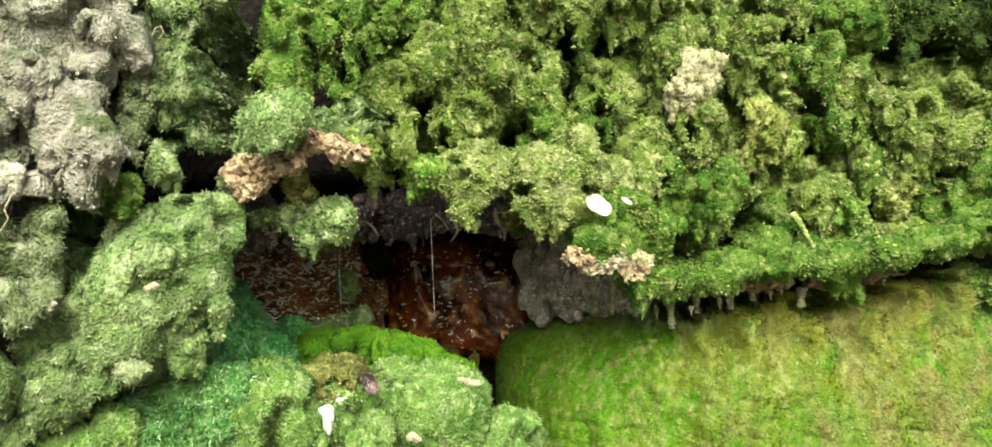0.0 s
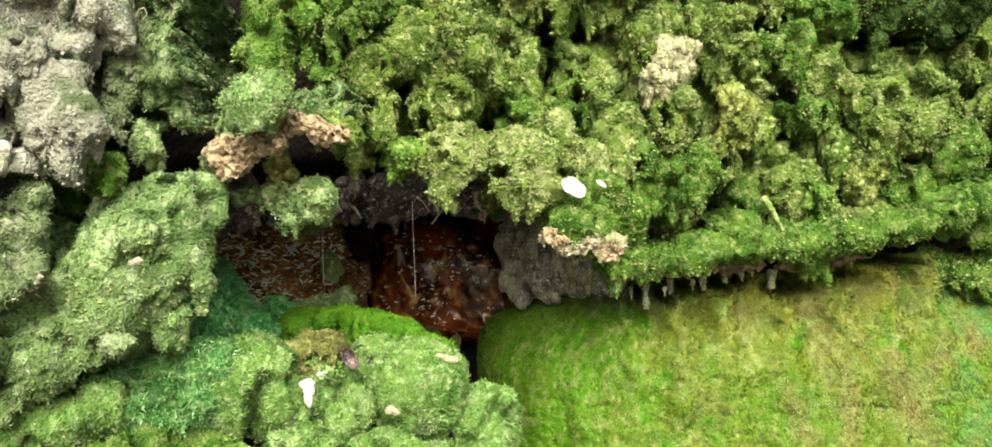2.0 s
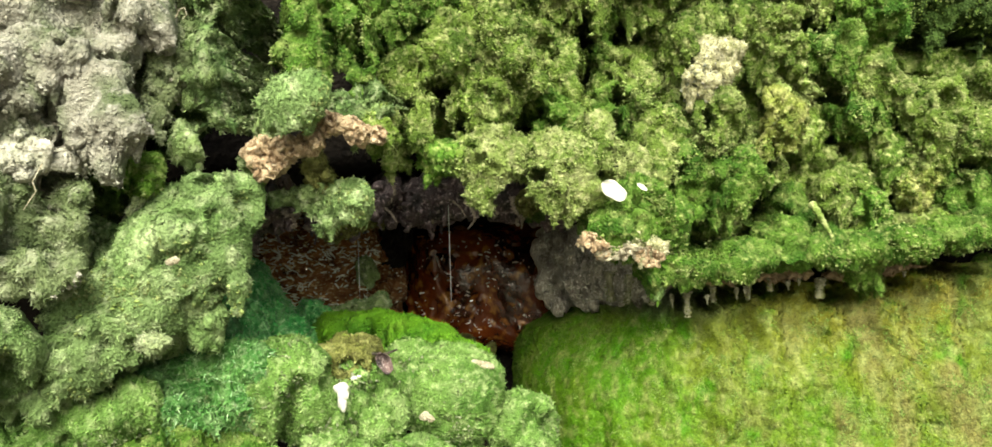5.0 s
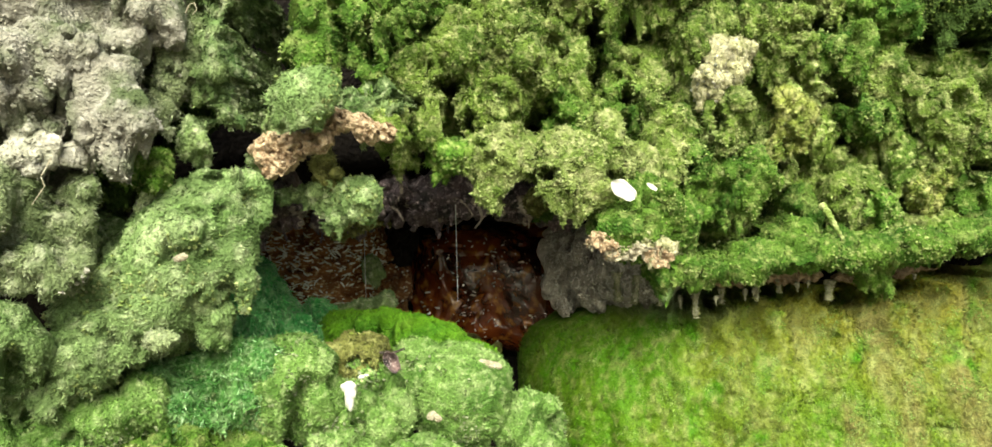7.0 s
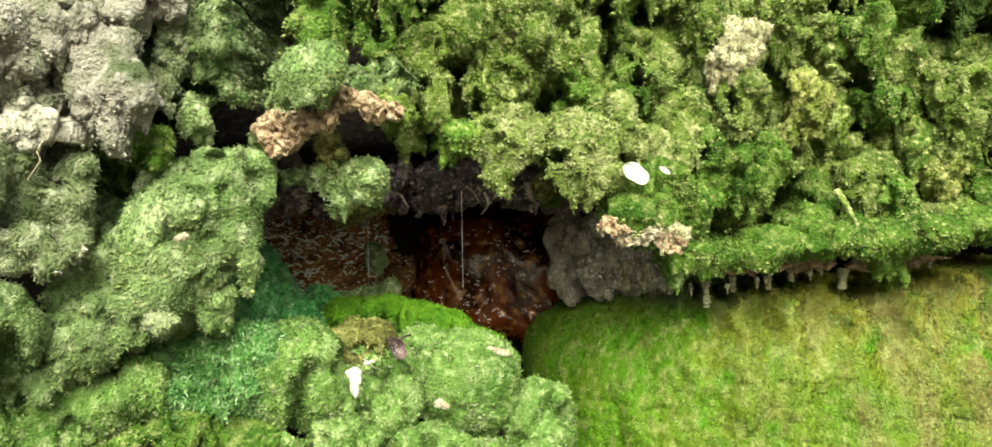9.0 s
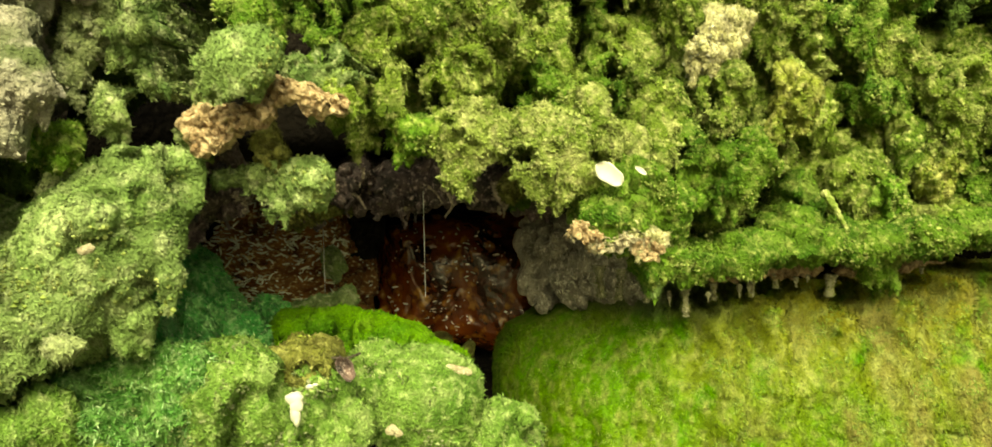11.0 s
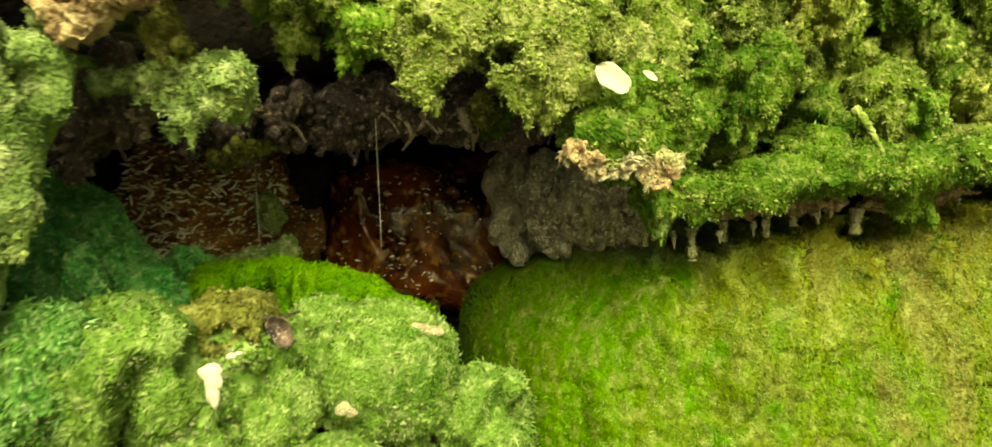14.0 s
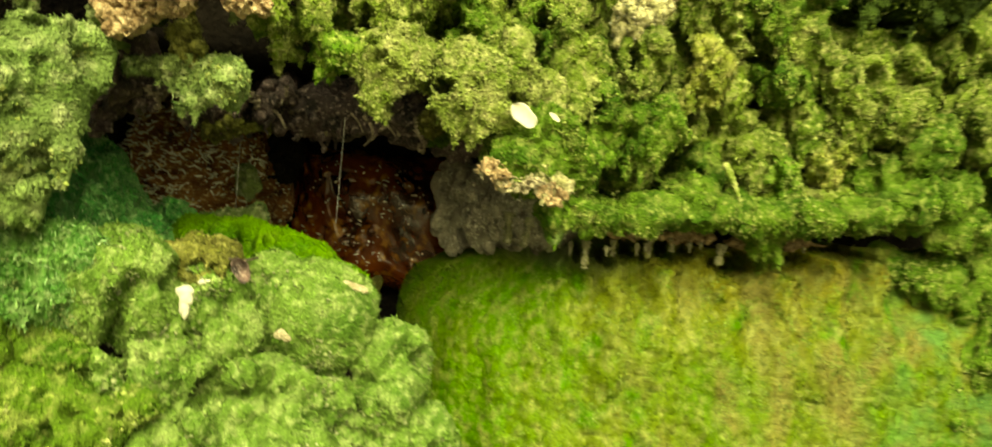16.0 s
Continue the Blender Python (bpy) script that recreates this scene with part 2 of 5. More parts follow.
pocket(0.610, 1.369, 0.022, 0.025)
pocket(0.711, 1.408, 0.044, 0.009)
pocket(0.656, 1.346, 0.025, 0.008)
pocket(0.558, 1.280, 0.007, 0.012)
pocket(0.516, 1.253, 0.014, 0.010)
pocket(0.390, 1.216, 0.018, 0.018)
pocket(0.437, 1.209, 0.014, 0.014)
pocket(0.287, 1.279, 0.007, 0.020)
pocket(0.384, 1.143, 0.022, 0.024)
pocket(0.704, 1.205, 0.022, 0.012)
pocket(0.535, 1.232, 0.012, 0.007)
pocket(0.488, 1.170, 0.009, 0.007)
pocket(0.281, 1.087, 0.029, 0.010)
pocket(0.523, 1.119, 0.018, 0.008)



def lump_shape(centre, radii, tilt, rough, rng, level, knob=0.034, warp=1.0, scales=False, fringe=1.0):
    """An ellipsoid pulled out of round, pitted and fringed by one relief that runs through the whole wall."""
    v, f = ball(level)
    v = v * radii
    small = min(radii)
    n = v / (np.asarray(radii) ** 2)
    n /= np.linalg.norm(n, axis=1)[:, None]
    t = radians(tilt)
    turn = np.array([[math.cos(t), 0, math.sin(t)], [0, 1, 0], [-math.sin(t), 0, math.cos(t)]])
    v, n = v @ turn.T, n @ turn.T
    own = v + rng.rand(3) * 50
    w = np.stack([perlin(own / (1.1 * small + 0.012) + k) for k in (0, 31.7, 63.1)], 1)
    v = v + w * 0.75 * small * warp + centre
    q = v * (1.0, 1.0, 0.8)
    for size, far in ((0.055, 0.022), (0.022, 0.007)):
        w = np.stack([perlin(q / size + k) for k in (5.2, 41.7, 83.1)], 1)
        v = v + w * far * rough * warp
    q = v
    fine = grain(q)
    push = rough * (0.010 * cushions(q / knob) + 0.0045 * fine * cushions(q / 0.011, 5) + 0.0016 * perlin(q / 0.004) - 0.006)
    # creases run downwards, as water does
    push += rough * 0.010 * perlin(q * (48, 48, 11))
    # holes and dark clefts
    push -= min(rough, 1.0) * 0.45 * np.clip(perlin(q * (17, 17, 13) + 9.1) - 0.16, 0, 1)
    push -= min(rough, 1.0) * 0.10 * np.clip(perlin(q * (52, 52, 36) + 3.3) - 0.2, 0, 1)
    push = np.maximum(push, -0.75 * small)
    if rough > 0.72 and scales:
        # overlapping tufts, each hanging over the one below
        run = q[:, 2] / 0.021 + 1.5 * perlin(q * (38, 38, 16) + 2.2) + 0.9 * perlin(q * (95, 95, 30) + 7.7)
        step = run - np.floor(run)
        lip = (1 - step) ** 1.4 * (0.35 + np.clip(0.6 + perlin(q * (24, 24, 20) + 4.4) * 1.6, 0, 1.2))
        push += 0.005 * rough * fine * lip * np.clip(1.2 + n[:, 2] * -0.6, 0.2, 1.3)
        v[:, 2] -= 0.003 * rough * fine * lip
    v = v + n * push[:, None]
    # the lower edges sag into ragged teeth
    teeth = np.clip(perlin(q * (70, 70, 4)) + 0.08, 0, 1) + 0.5 * np.clip(perlin(q * (170, 170, 8)), 0, 1)
    v[:, 2] -= np.clip(-n[:, 2] + 0.1, 0, 1) ** 1.5 * teeth * 0.065 * rough * fringe * min(1.0, small / 0.03)
    return (sink(v) if scales else v), f


def add_knobs(v, f, count, size, rng, granular=False):
    """Rounded knobs swell out of the open side of a lump and sag a little."""
    a, b, c, n, area = face_frames(v, f)
    weight = area * (n[:, 1] < 0.2)
    if granular:
        weight = weight * (0.02 + grain(a)) * np.clip(0.8 - n[:, 2], 0.1, 1)
    vn = np.zeros_like(v)
    for k in range(3):
        np.add.at(vn, f[:, k], n * area[:, None])
    vn /= np.linalg.norm(vn, axis=1)[:, None] + 1e-12
    out = np.zeros(len(v))
    for k in rng.choice(len(f), count, p=weight / weight.sum()):
        r = size * rng.uniform(0.3, 1.0)
        d = (v - a[k]) / (rng.uniform(0.8, 1.1), 1.0, rng.uniform(0.9, 1.5))
        h = np.sqrt(np.clip(r * r - (d * d).sum(1), 0, None))
        out = np.maximum(out, h * rng.uniform(0.6, 1.1))
    way = vn * 0.9 + np.array((0, -0.25, -0.3))
    return v + way * out[:, None]


LABELS = {
    "pale": "pale grey lichen-crusted tufa lump on the wall",
    "palegreen": "pale grey-green crusted moss lump on the tufa wall",
    "greygreen": "dull grey-green moss cushion hanging on the tufa wall",
    "slab": "soft green moss slab leaning out of the wall",
    "olive": "olive green knobbly moss clump on the tufa wall",
    "green": "dark green moss clump on the tufa wall",
    "lime": "pale lime-green moss lobe hanging over the hollow",
    "yellow": "yellowish moss clump with pale tips on the wall",
    "boulder": "round boulder covered in short green moss",
    "bright": "vivid green moss cushion at the hollow's edge",
    "teal": "wet blue-green moss sheet beside the hollow",
    "tealtip": "blue-green moss cushion with pale glinting tips",
    "brown": "brownish green moss knob between the boulders",
    "cream": "cream bleached knobbly moss patch on the tufa wall",
    "dark": "moss clump deep in the wall, shade put into its colour",
}


CRUMB_OF = {"olive": "crumb", "green": "crumb", "yellow": "lime", "lime": "crumb", "greygreen": "palegreen", "palegreen": "pale", "slab": "crumb",
            # boulder crumbs are paler than their moss to imitate wet glints
            "boulder": "palegreen", "cream": "pale", "pale": "pale", "tealtip": "slab", "brown": "yellow", "dark": "olive"}


OCTA_V = np.array(((1, 0, 0), (-1, 0, 0), (0, 1, 0), (0, -1, 0), (0, 0, 1), (0, 0, -1)), float)
OCTA_F = np.array(((0, 2, 4), (2, 1, 4), (1, 3, 4), (3, 0, 4), (2, 0, 5), (1, 2, 5), (3, 1, 5), (0, 3, 5)))


def crumbs(v, f, per_m2, rng, share, keep=None):
    """Granular heads of moss, 2 to 5 mm wide, gathered in patches and along the lower edges of the open side."""
    a, b, c, n, area = face_frames(v, f)
    patch = grain(a) - 0.5 + 0.5 * perlin(a * 60 + 3.1) + np.clip(-n[:, 2], -0.3, 0.8) * 0.5
    weight = area * (n[:, 1] < 0.1) * np.clip(patch - 0.22 + 0.45 * share, 0, 0.35) / 0.35
    count = int(weight.sum() * per_m2)
    if count < 3:
        return None, None
    pick = rng.choice(len(f), count, p=weight / weight.sum())
    if keep is not None:
        pick = pick[keep(a[pick])]
        count = len(pick)
        if count < 3:
            return None, None
    size = 0.0031 * (0.3 + 0.7 * rng.rand(count, 1, 1) ** 1.6) * rng.uniform(0.7, 1.25, (count, 1, 3))
    ragged = 1 + 0.25 * rng.normal(size=(count, 6, 1))
    q = OCTA_V[None] * size * ragged + (a[pick] + n[pick] * 0.0014)[:, None]
    faces = OCTA_F[None] + (np.arange(count) * 6)[:, None, None]
    return q.reshape(-1, 3), faces.reshape(-1, 3)


CLUMPS = []


def clump(centre, radii, tilt=0.0, kind="olive", rough=1.0, drips=0, label="", name="moss_clump", dense=1.0, warp=1.0):
    """Notes a lump of tufa under moss; all are built together below."""
    CLUMPS.append((centre, radii, tilt, kind, rough, drips, label, name, dense, warp))


def bare(own):
    """A test that leaves out what would grow deep inside a neighbouring lump."""
    centre, radii = np.array(own[0]), own[1]
    near = []
    for other in CLUMPS:
        if other is not own and np.linalg.norm(centre - other[0]) < max(radii) * 1.4 + max(other[1]):
            t = radians(other[2])
            near.append((np.array(other[0]), np.array([[math.cos(t), 0, math.sin(t)], [0, 1, 0], [-math.sin(t), 0, math.cos(t)]]), np.array(other[1])))

    def keep(p):
        good = np.ones(len(p), bool)
        for c, turn, r in near:
            good &= ((((p - c) @ turn) / r) ** 2).sum(1) > 0.5
        return good
    return keep


def build_clump(spec):
    """A lump of tufa under moss, with hanging tips along its lower edge."""
    centre, radii, tilt, kind, rough, drips, label, name, dense, warp = spec
    rng = np.random.RandomState(seed_at(centre))
    keep = bare(spec)
    level = 6 if max(radii) > 0.1 and dense > 0.5 else 5 if max(radii) > 0.038 else 4
    v, f = lump_shape(np.array(centre), radii, tilt, rough, rng, level, warp=warp, scales=True)
    small = sorted(radii)[1]
    count = int(max(0.0, rough - 0.35) * rng.uniform(4, 12) * min(2.5, max(radii) / small))
    v = add_knobs(v, f, count, min(rng.uniform(0.012, 0.03), 0.5 * small), rng)
    if rough > 0.75:
        v = add_knobs(v, f, int(max(radii) * 700), 0.0085, rng, True)
    body = new(name, mesh_of(name, v, f, MOSS[kind]))
    tagged(body, label or LABELS[kind], "moss", "moss clumps on the wall")
    if kind in ("teal", "tealtip"):
        lv, lf, ln = leaves(v, f, DENSITY * dense * 0.6, 0.006, rng, 0.7, 0.8, 0.45, keep)
        # thin pale strands stand in for stringy wet highlights
        sv, sf, sn = leaves(v, f, DENSITY * dense * (0.18 if kind == "teal" else 0.1), 0.007, rng, 0.8, 1.2, 0.2, keep)
        part("moss_glint_strand", mesh_of("moss_glint_strand", sv, sf, MOSS["wet"], False), body, "wet moss strands, their glints put in as pale colour", "stuff")
    elif kind == "boulder":
        lv, lf, ln = leaves(v, f, DENSITY * dense * 0.9, 0.0046, rng, 0.75, 0.2, 0.42, keep)
    elif kind == "pale":
        lv, lf, ln = leaves(v, f, DENSITY * dense * 0.5, 0.0026, rng, 0.5, 0.4, 0.6, keep)
    else:
        lv, lf, ln = leaves(v, f, DENSITY * dense, 0.0045, rng, 0.6, 0.5, 0.42, keep)
    part("moss_leaves", mesh_of("moss_leaves", lv, lf, MOSS[kind], True, ln), body, kind="stuff")
    if kind in CRUMB_OF and dense > 0.5:
        share = 0.6 if kind in ("lime", "cream", "yellow") else 0.2 if rough < 0.72 else 0.32
        cv, cf = crumbs(v, f, 27000, rng, share, keep)
        if cv is not None:
            part("granular_moss", mesh_of("granular_moss", cv, cf, MOSS[CRUMB_OF[kind]], False), body, "pale granular moss crust, on boulders also standing in for wet glints", "stuff")
    for n in range(drips):
        x = centre[0] + radii[0] * rng.uniform(-0.75, 0.75)
        near = v[(np.abs(v[:, 0] - x) < 0.006) & (v[:, 1] < centre[1] + 0.2 * radii[1])]
        if len(near):
            low = near[near[:, 2].argmin()]
            tip(body, (low[0], low[1], low[2] + 0.006), rng.uniform(0.011, 0.024), rng.uniform(0.004, 0.008), MOSS[kind], rng)
    return body


def tip(parent, top, length, radius, material, rng, name="hanging_tip", label=""):
    """A small hanging cone with a wandering axis, shaggy with leaves."""
    rings, sides = 8, 8
    u = np.linspace(0, 1, rings)
    ang = np.linspace(0, 2 * math.pi, sides, endpoint=False)
    wander = rng.normal(size=2) * 0.12 * length
    r = radius * (1 - u) ** 0.7 * (1 + 0.35 * rng.normal(size=rings)) + 0.0008
    v = np.array([[top[0] + wander[0] * s * s + q * math.cos(a), top[1] + wander[1] * s * s + q * math.sin(a), top[2] - s * length]
                  for s, q in zip(u, np.abs(r)) for a in ang])
    f = np.array([[i * sides + j, i * sides + (j + 1) % sides, (i + 1) * sides + (j + 1) % sides, (i + 1) * sides + j]
                  for i in range(rings - 1) for j in range(sides)])
    tri = np.concatenate([f[:, [0, 2, 1]], f[:, [0, 3, 2]]])
    lv, lf, _ = leaves(v, tri, 200000, 0.004, rng, 0.7, 0.8, 0.3)
    both = mesh_of(name, np.concatenate([v, lv]), np.concatenate([tri, lf + len(v)]), material)
    return part(name, both, parent, label)


def crust(parent, centre, radii, tilt, material, name, label):
    """A bare porous edge of tufa, full of small holes."""
    rng = np.random.RandomState(seed_at(centre))
    v, f = lump_shape(np.array(centre), radii, tilt, 0.7, rng, 5, 0.015, 0.8, fringe=0.5)
    v = add_knobs(v, f, 30, 0.006, rng)
    for size, far in ((0.010, 0.005), (0.0045, 0.003), (0.002, 0.0012)):
        v = v + far * np.stack([perlin(v / size + k) for k in (2.3, 19.1, 44.7)], 1)
    v[:, 1] += np.clip(perlin(v / 0.008) - 0.02, 0, 1) * 0.03
    if parent is None:
        return tagged(new(name, mesh_of(name, v, f, material)), label, "rock", "bare crusts of tufa")
    return part(name, mesh_of(name, v, f, material), parent, label)


# ---- ground and wall ----
def grid(name, us, vs, place, material, label, smooth=True):
    """A sheet over two ranges, shaped by place(u, v)."""
    u, v = np.meshgrid(us, vs)
    p = place(u.ravel(), v.ravel())
    w, h = len(us), len(vs)
    i = np.arange((h - 1) * (w - 1))
    a = i // (w - 1) * w + i % (w - 1)
    f = np.stack([a, a + 1, a + w + 1, a + w], 1)
    return mesh_of(name, p, f, material, smooth), p, f


def front(x):
    """How far back the face of the wall stands at x."""
    return np.interp(x, [-3, -0.9, -0.5, -0.3, 0.0, 0.3, 0.7, 3], [-0.45, -0.36, -0.26, -0.10, 0.02, 0.12, 0.15, 0.2])


def wall_place(x, z):
    p = np.stack([x, np.zeros_like(x), z], 1)
    y = front(x) + 0.30 + 0.05 * fbm(p * 5) + 0.015 * fbm(p * 22)
    hollow = np.clip(1.25 - ((x + 0.15) / 0.42) ** 4 - ((z - 0.98) / 0.24) ** 4, 0, 1)
    hollow = hollow * hollow * (3 - 2 * hollow)
    p[:, 1] = y * (1 - hollow) + 0.68 * hollow
    return p


def cliff_place(x, w):
    """Up the face to 3.2 m, then back over the top."""
    p = wall_place(x, np.minimum(w, 3.2))
    over = np.clip(w - 3.2, 0, None)
    p[:, 1] += over
    p[:, 2] += 0.12 * over + 0.03 * fbm(np.stack([x, w, 0 * x], 1)) * np.clip(over, 0, 1)
    return p


across = np.concatenate([-np.geomspace(60, 3.02, 24), np.linspace(-3, 3, 260), np.geomspace(3.02, 60, 24)])
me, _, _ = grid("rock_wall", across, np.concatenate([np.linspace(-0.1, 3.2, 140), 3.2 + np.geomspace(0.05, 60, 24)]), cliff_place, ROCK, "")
rock_wall = tagged(new("wall_north", me), "rock wall behind the moss, near black in place of deep shade", "wall", kind="structure")

EARTH = stone("damp_earth", (0.05, 0.045, 0.03), (0.10, 0.085, 0.055), (0.20, 0.18, 0.13), 6, 0.9)
me, _, _ = grid("ground", np.concatenate([-np.geomspace(400, 0.1, 60), np.geomspace(0.1, 400, 60)]),
                np.concatenate([-np.geomspace(400, 0.1, 60), [0.0, 0.4, 0.9]]),
                lambda x, y: np.stack([x, y, 0.02 * fbm(np.stack([x, y, 0 * x], 1) * 1.3)], 1), EARTH, "")
tagged(new("ground", me), "damp bare earth at the foot of the wall", "ground", kind="structure")


# ---- the wet hollow ----
def rock_lump(name, centre, radii, tilt, material, rough, label, category="rock", level=5, knob=0.03, blocky=0.0):
    own = np.random.RandomState(seed_at(centre))
    v, f = lump_shape(np.array(centre), radii, tilt, rough, own, level, knob, 0.6, fringe=0.25)
    d = (v - centre) / radii
    reach = np.hypot(d[:, 0], d[:, 2]) / (np.maximum(np.abs(d[:, 0]), np.abs(d[:, 2])) + 1e-6)
    v = centre + d * radii * np.stack([reach ** blocky, np.ones(len(v)), reach ** blocky], 1)
    v = add_knobs(v, f, int(70 * rough), 0.014, own)
    return tagged(new(name, mesh_of(name, v, f, material)), label, category)


rust = rock_lump("rust_rock", (-0.045, 0.61, 0.965), (0.21, 0.10, 0.135), 0, RED, 0.38, "wet rust-red rock at the back of the hollow", level=6, blocky=0.9)
wet_left = rock_lump("wet_rock", (-0.40, 0.455, 1.03), (0.155, 0.085, 0.17), 10, SHEEN, 0.5, "wet brown rock with a glinting film of water")
wet_edge = rock_lump("wet_rock", (-0.285, 0.505, 0.97), (0.05, 0.06, 0.13), 0, SHEEN, 0.5, "wet brown rock edge beside the rust hollow")
greys = []
for x, y, z, rx, rz in ((0.088, 0.43, 1.025, 0.045, 0.085), (0.120, 0.375, 1.05, 0.045, 0.05), (0.145, 0.345, 1.015, 0.045, 0.05), (0.185, 0.315, 1.035, 0.045, 0.055), (0.235, 0.285, 1.03, 0.04, 0.05)):
    grey = rock_lump("grey_rock", (x, y - 0.03, z), (rx, 0.035, rz), 0, GREY, 1.1, "grey-brown wet tufa pillar under the moss ledge", knob=0.02)
    greys.append(grey)
# added black lump that imitates the shadowed gap left of the rust rock
rock_lump("shade_gap_lump", (-0.25, 0.475, 1.09), (0.03, 0.045, 0.065), 6, ROCK, 0.7, "near-black lump standing in for the shaded gap beside the rust hollow", level=4)
rock_lump("roof_rock", (-0.12, 0.48, 1.26), (0.42, 0.17, 0.12), 0, ROCK, 1.0, "rock roof of the hollow, near black in place of shade")
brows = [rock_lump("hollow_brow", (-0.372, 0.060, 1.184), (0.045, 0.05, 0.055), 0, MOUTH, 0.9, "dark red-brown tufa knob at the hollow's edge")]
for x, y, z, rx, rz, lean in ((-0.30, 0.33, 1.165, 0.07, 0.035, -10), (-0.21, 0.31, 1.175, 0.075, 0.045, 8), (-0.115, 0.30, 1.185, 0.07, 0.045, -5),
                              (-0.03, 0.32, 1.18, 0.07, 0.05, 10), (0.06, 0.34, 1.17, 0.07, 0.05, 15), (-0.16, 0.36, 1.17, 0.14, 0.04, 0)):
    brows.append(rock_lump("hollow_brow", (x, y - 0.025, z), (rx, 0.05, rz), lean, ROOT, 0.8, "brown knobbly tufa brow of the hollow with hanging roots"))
rng = np.random.RandomState(5)


def root(parent, top, length, radius, material, sway=0.05, blunt=0.75):
    """A crusted root or knobbly dripstone hanging from the roof."""
    rings, sides = 11, 8
    bend = rng.normal(size=(rings, 2)).cumsum(0) * sway * length
    s = np.linspace(0, 1, rings)
    r = radius * (1.25 - blunt * s) * (1 + 0.28 * np.sin(s * rng.uniform(6, 11) + rng.rand() * 6)) * np.where(s > 0.93, 0.55, 1.0)
    ang = np.linspace(0, 2 * math.pi, sides, endpoint=False)
    lump = 1 + 0.22 * rng.normal(size=(rings, sides))
    v = np.stack([top[0] + bend[:, :1] + r[:, None] * lump * np.cos(ang), top[1] + bend[:, 1:] + r[:, None] * lump * np.sin(ang),
                  np.repeat(top[2] - s[:, None] * length, sides, 1)], 2).reshape(-1, 3)
    f = [(i * sides + j, (i + 1) * sides + j, (i + 1) * sides + (j + 1) % sides, i * sides + (j + 1) % sides) for i in range(rings - 1) for j in range(sides)]
    end = (rings - 1) * sides
    f += [(end + j, end + (j + 1) % sides, end + (j + 4) % sides, end + (j + 3) % sides) for j in (0, 2)]
    return part("hanging_root", mesh_of("hanging_root", v, np.array(f), material), parent)


PALE_ROOT = stone("pale_root", (0.16, 0.12, 0.10), (0.34, 0.28, 0.24), (0.56, 0.48, 0.42), 60, 0.6)
# near-white colour imitates sky glints on wet rock; also serves real mineral flecks
FLECK = stone("pale_glint_and_mineral", (0.74, 0.70, 0.58), (0.86, 0.83, 0.74), (0.90, 0.89, 0.84), 60, 0.12, spec=1.0, depth=0.001)
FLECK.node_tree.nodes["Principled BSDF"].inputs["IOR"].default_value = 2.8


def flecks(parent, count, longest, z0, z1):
    """Short curling pale ripples standing on a wet rock face in place of water glints; on the grey rock, mineral
    flecks.
    """
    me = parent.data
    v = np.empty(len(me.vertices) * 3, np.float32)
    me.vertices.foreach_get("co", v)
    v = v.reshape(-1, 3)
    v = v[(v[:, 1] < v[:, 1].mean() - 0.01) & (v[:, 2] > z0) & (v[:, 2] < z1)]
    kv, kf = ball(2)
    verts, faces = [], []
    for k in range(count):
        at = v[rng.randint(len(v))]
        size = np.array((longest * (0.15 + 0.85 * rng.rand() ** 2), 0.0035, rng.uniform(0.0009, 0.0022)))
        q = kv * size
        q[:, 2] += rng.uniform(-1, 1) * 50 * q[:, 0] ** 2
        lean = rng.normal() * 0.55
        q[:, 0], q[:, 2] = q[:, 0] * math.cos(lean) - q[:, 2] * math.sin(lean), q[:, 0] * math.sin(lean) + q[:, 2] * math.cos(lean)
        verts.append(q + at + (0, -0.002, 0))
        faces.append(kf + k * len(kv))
    ob = mesh_of("glint_and_mineral_fleck", np.concatenate(verts), np.concatenate(faces), FLECK)
    part("glint_and_mineral_fleck", ob, parent, "pale ripples standing in for water glints, mineral flecks on the grey rock", "stuff")


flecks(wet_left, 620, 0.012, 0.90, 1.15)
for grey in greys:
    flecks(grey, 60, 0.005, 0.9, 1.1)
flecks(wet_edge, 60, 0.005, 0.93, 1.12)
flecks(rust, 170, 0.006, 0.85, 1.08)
for brow in brows:
    v = np.empty(len(brow.data.vertices) * 3, np.float32)
    brow.data.vertices.foreach_get("co", v)
    v = v.reshape(-1, 3)
    middle = v.mean(0)
    span = v[:, 0].min(), v[:, 0].max()
    for n in range(int(150 * (span[1] - span[0]))):
        x = rng.uniform(*span)
        near = v[(np.abs(v[:, 0] - x) < 0.008) & (v[:, 1] < middle[1] - 0.01)]
        if len(near):
            low = near[near[:, 2] < np.quantile(near[:, 2], 0.55)]
            low = low[rng.randint(len(low))] if len(low) else near[0]
            root(brow, (low[0], low[1] + 0.002, low[2] + 0.010), 0.014 + 0.034 * rng.rand() ** 2, 0.003 + 0.0065 * rng.rand() ** 1.5, PALE_ROOT if rng.rand() < 0.18 else ROOT)


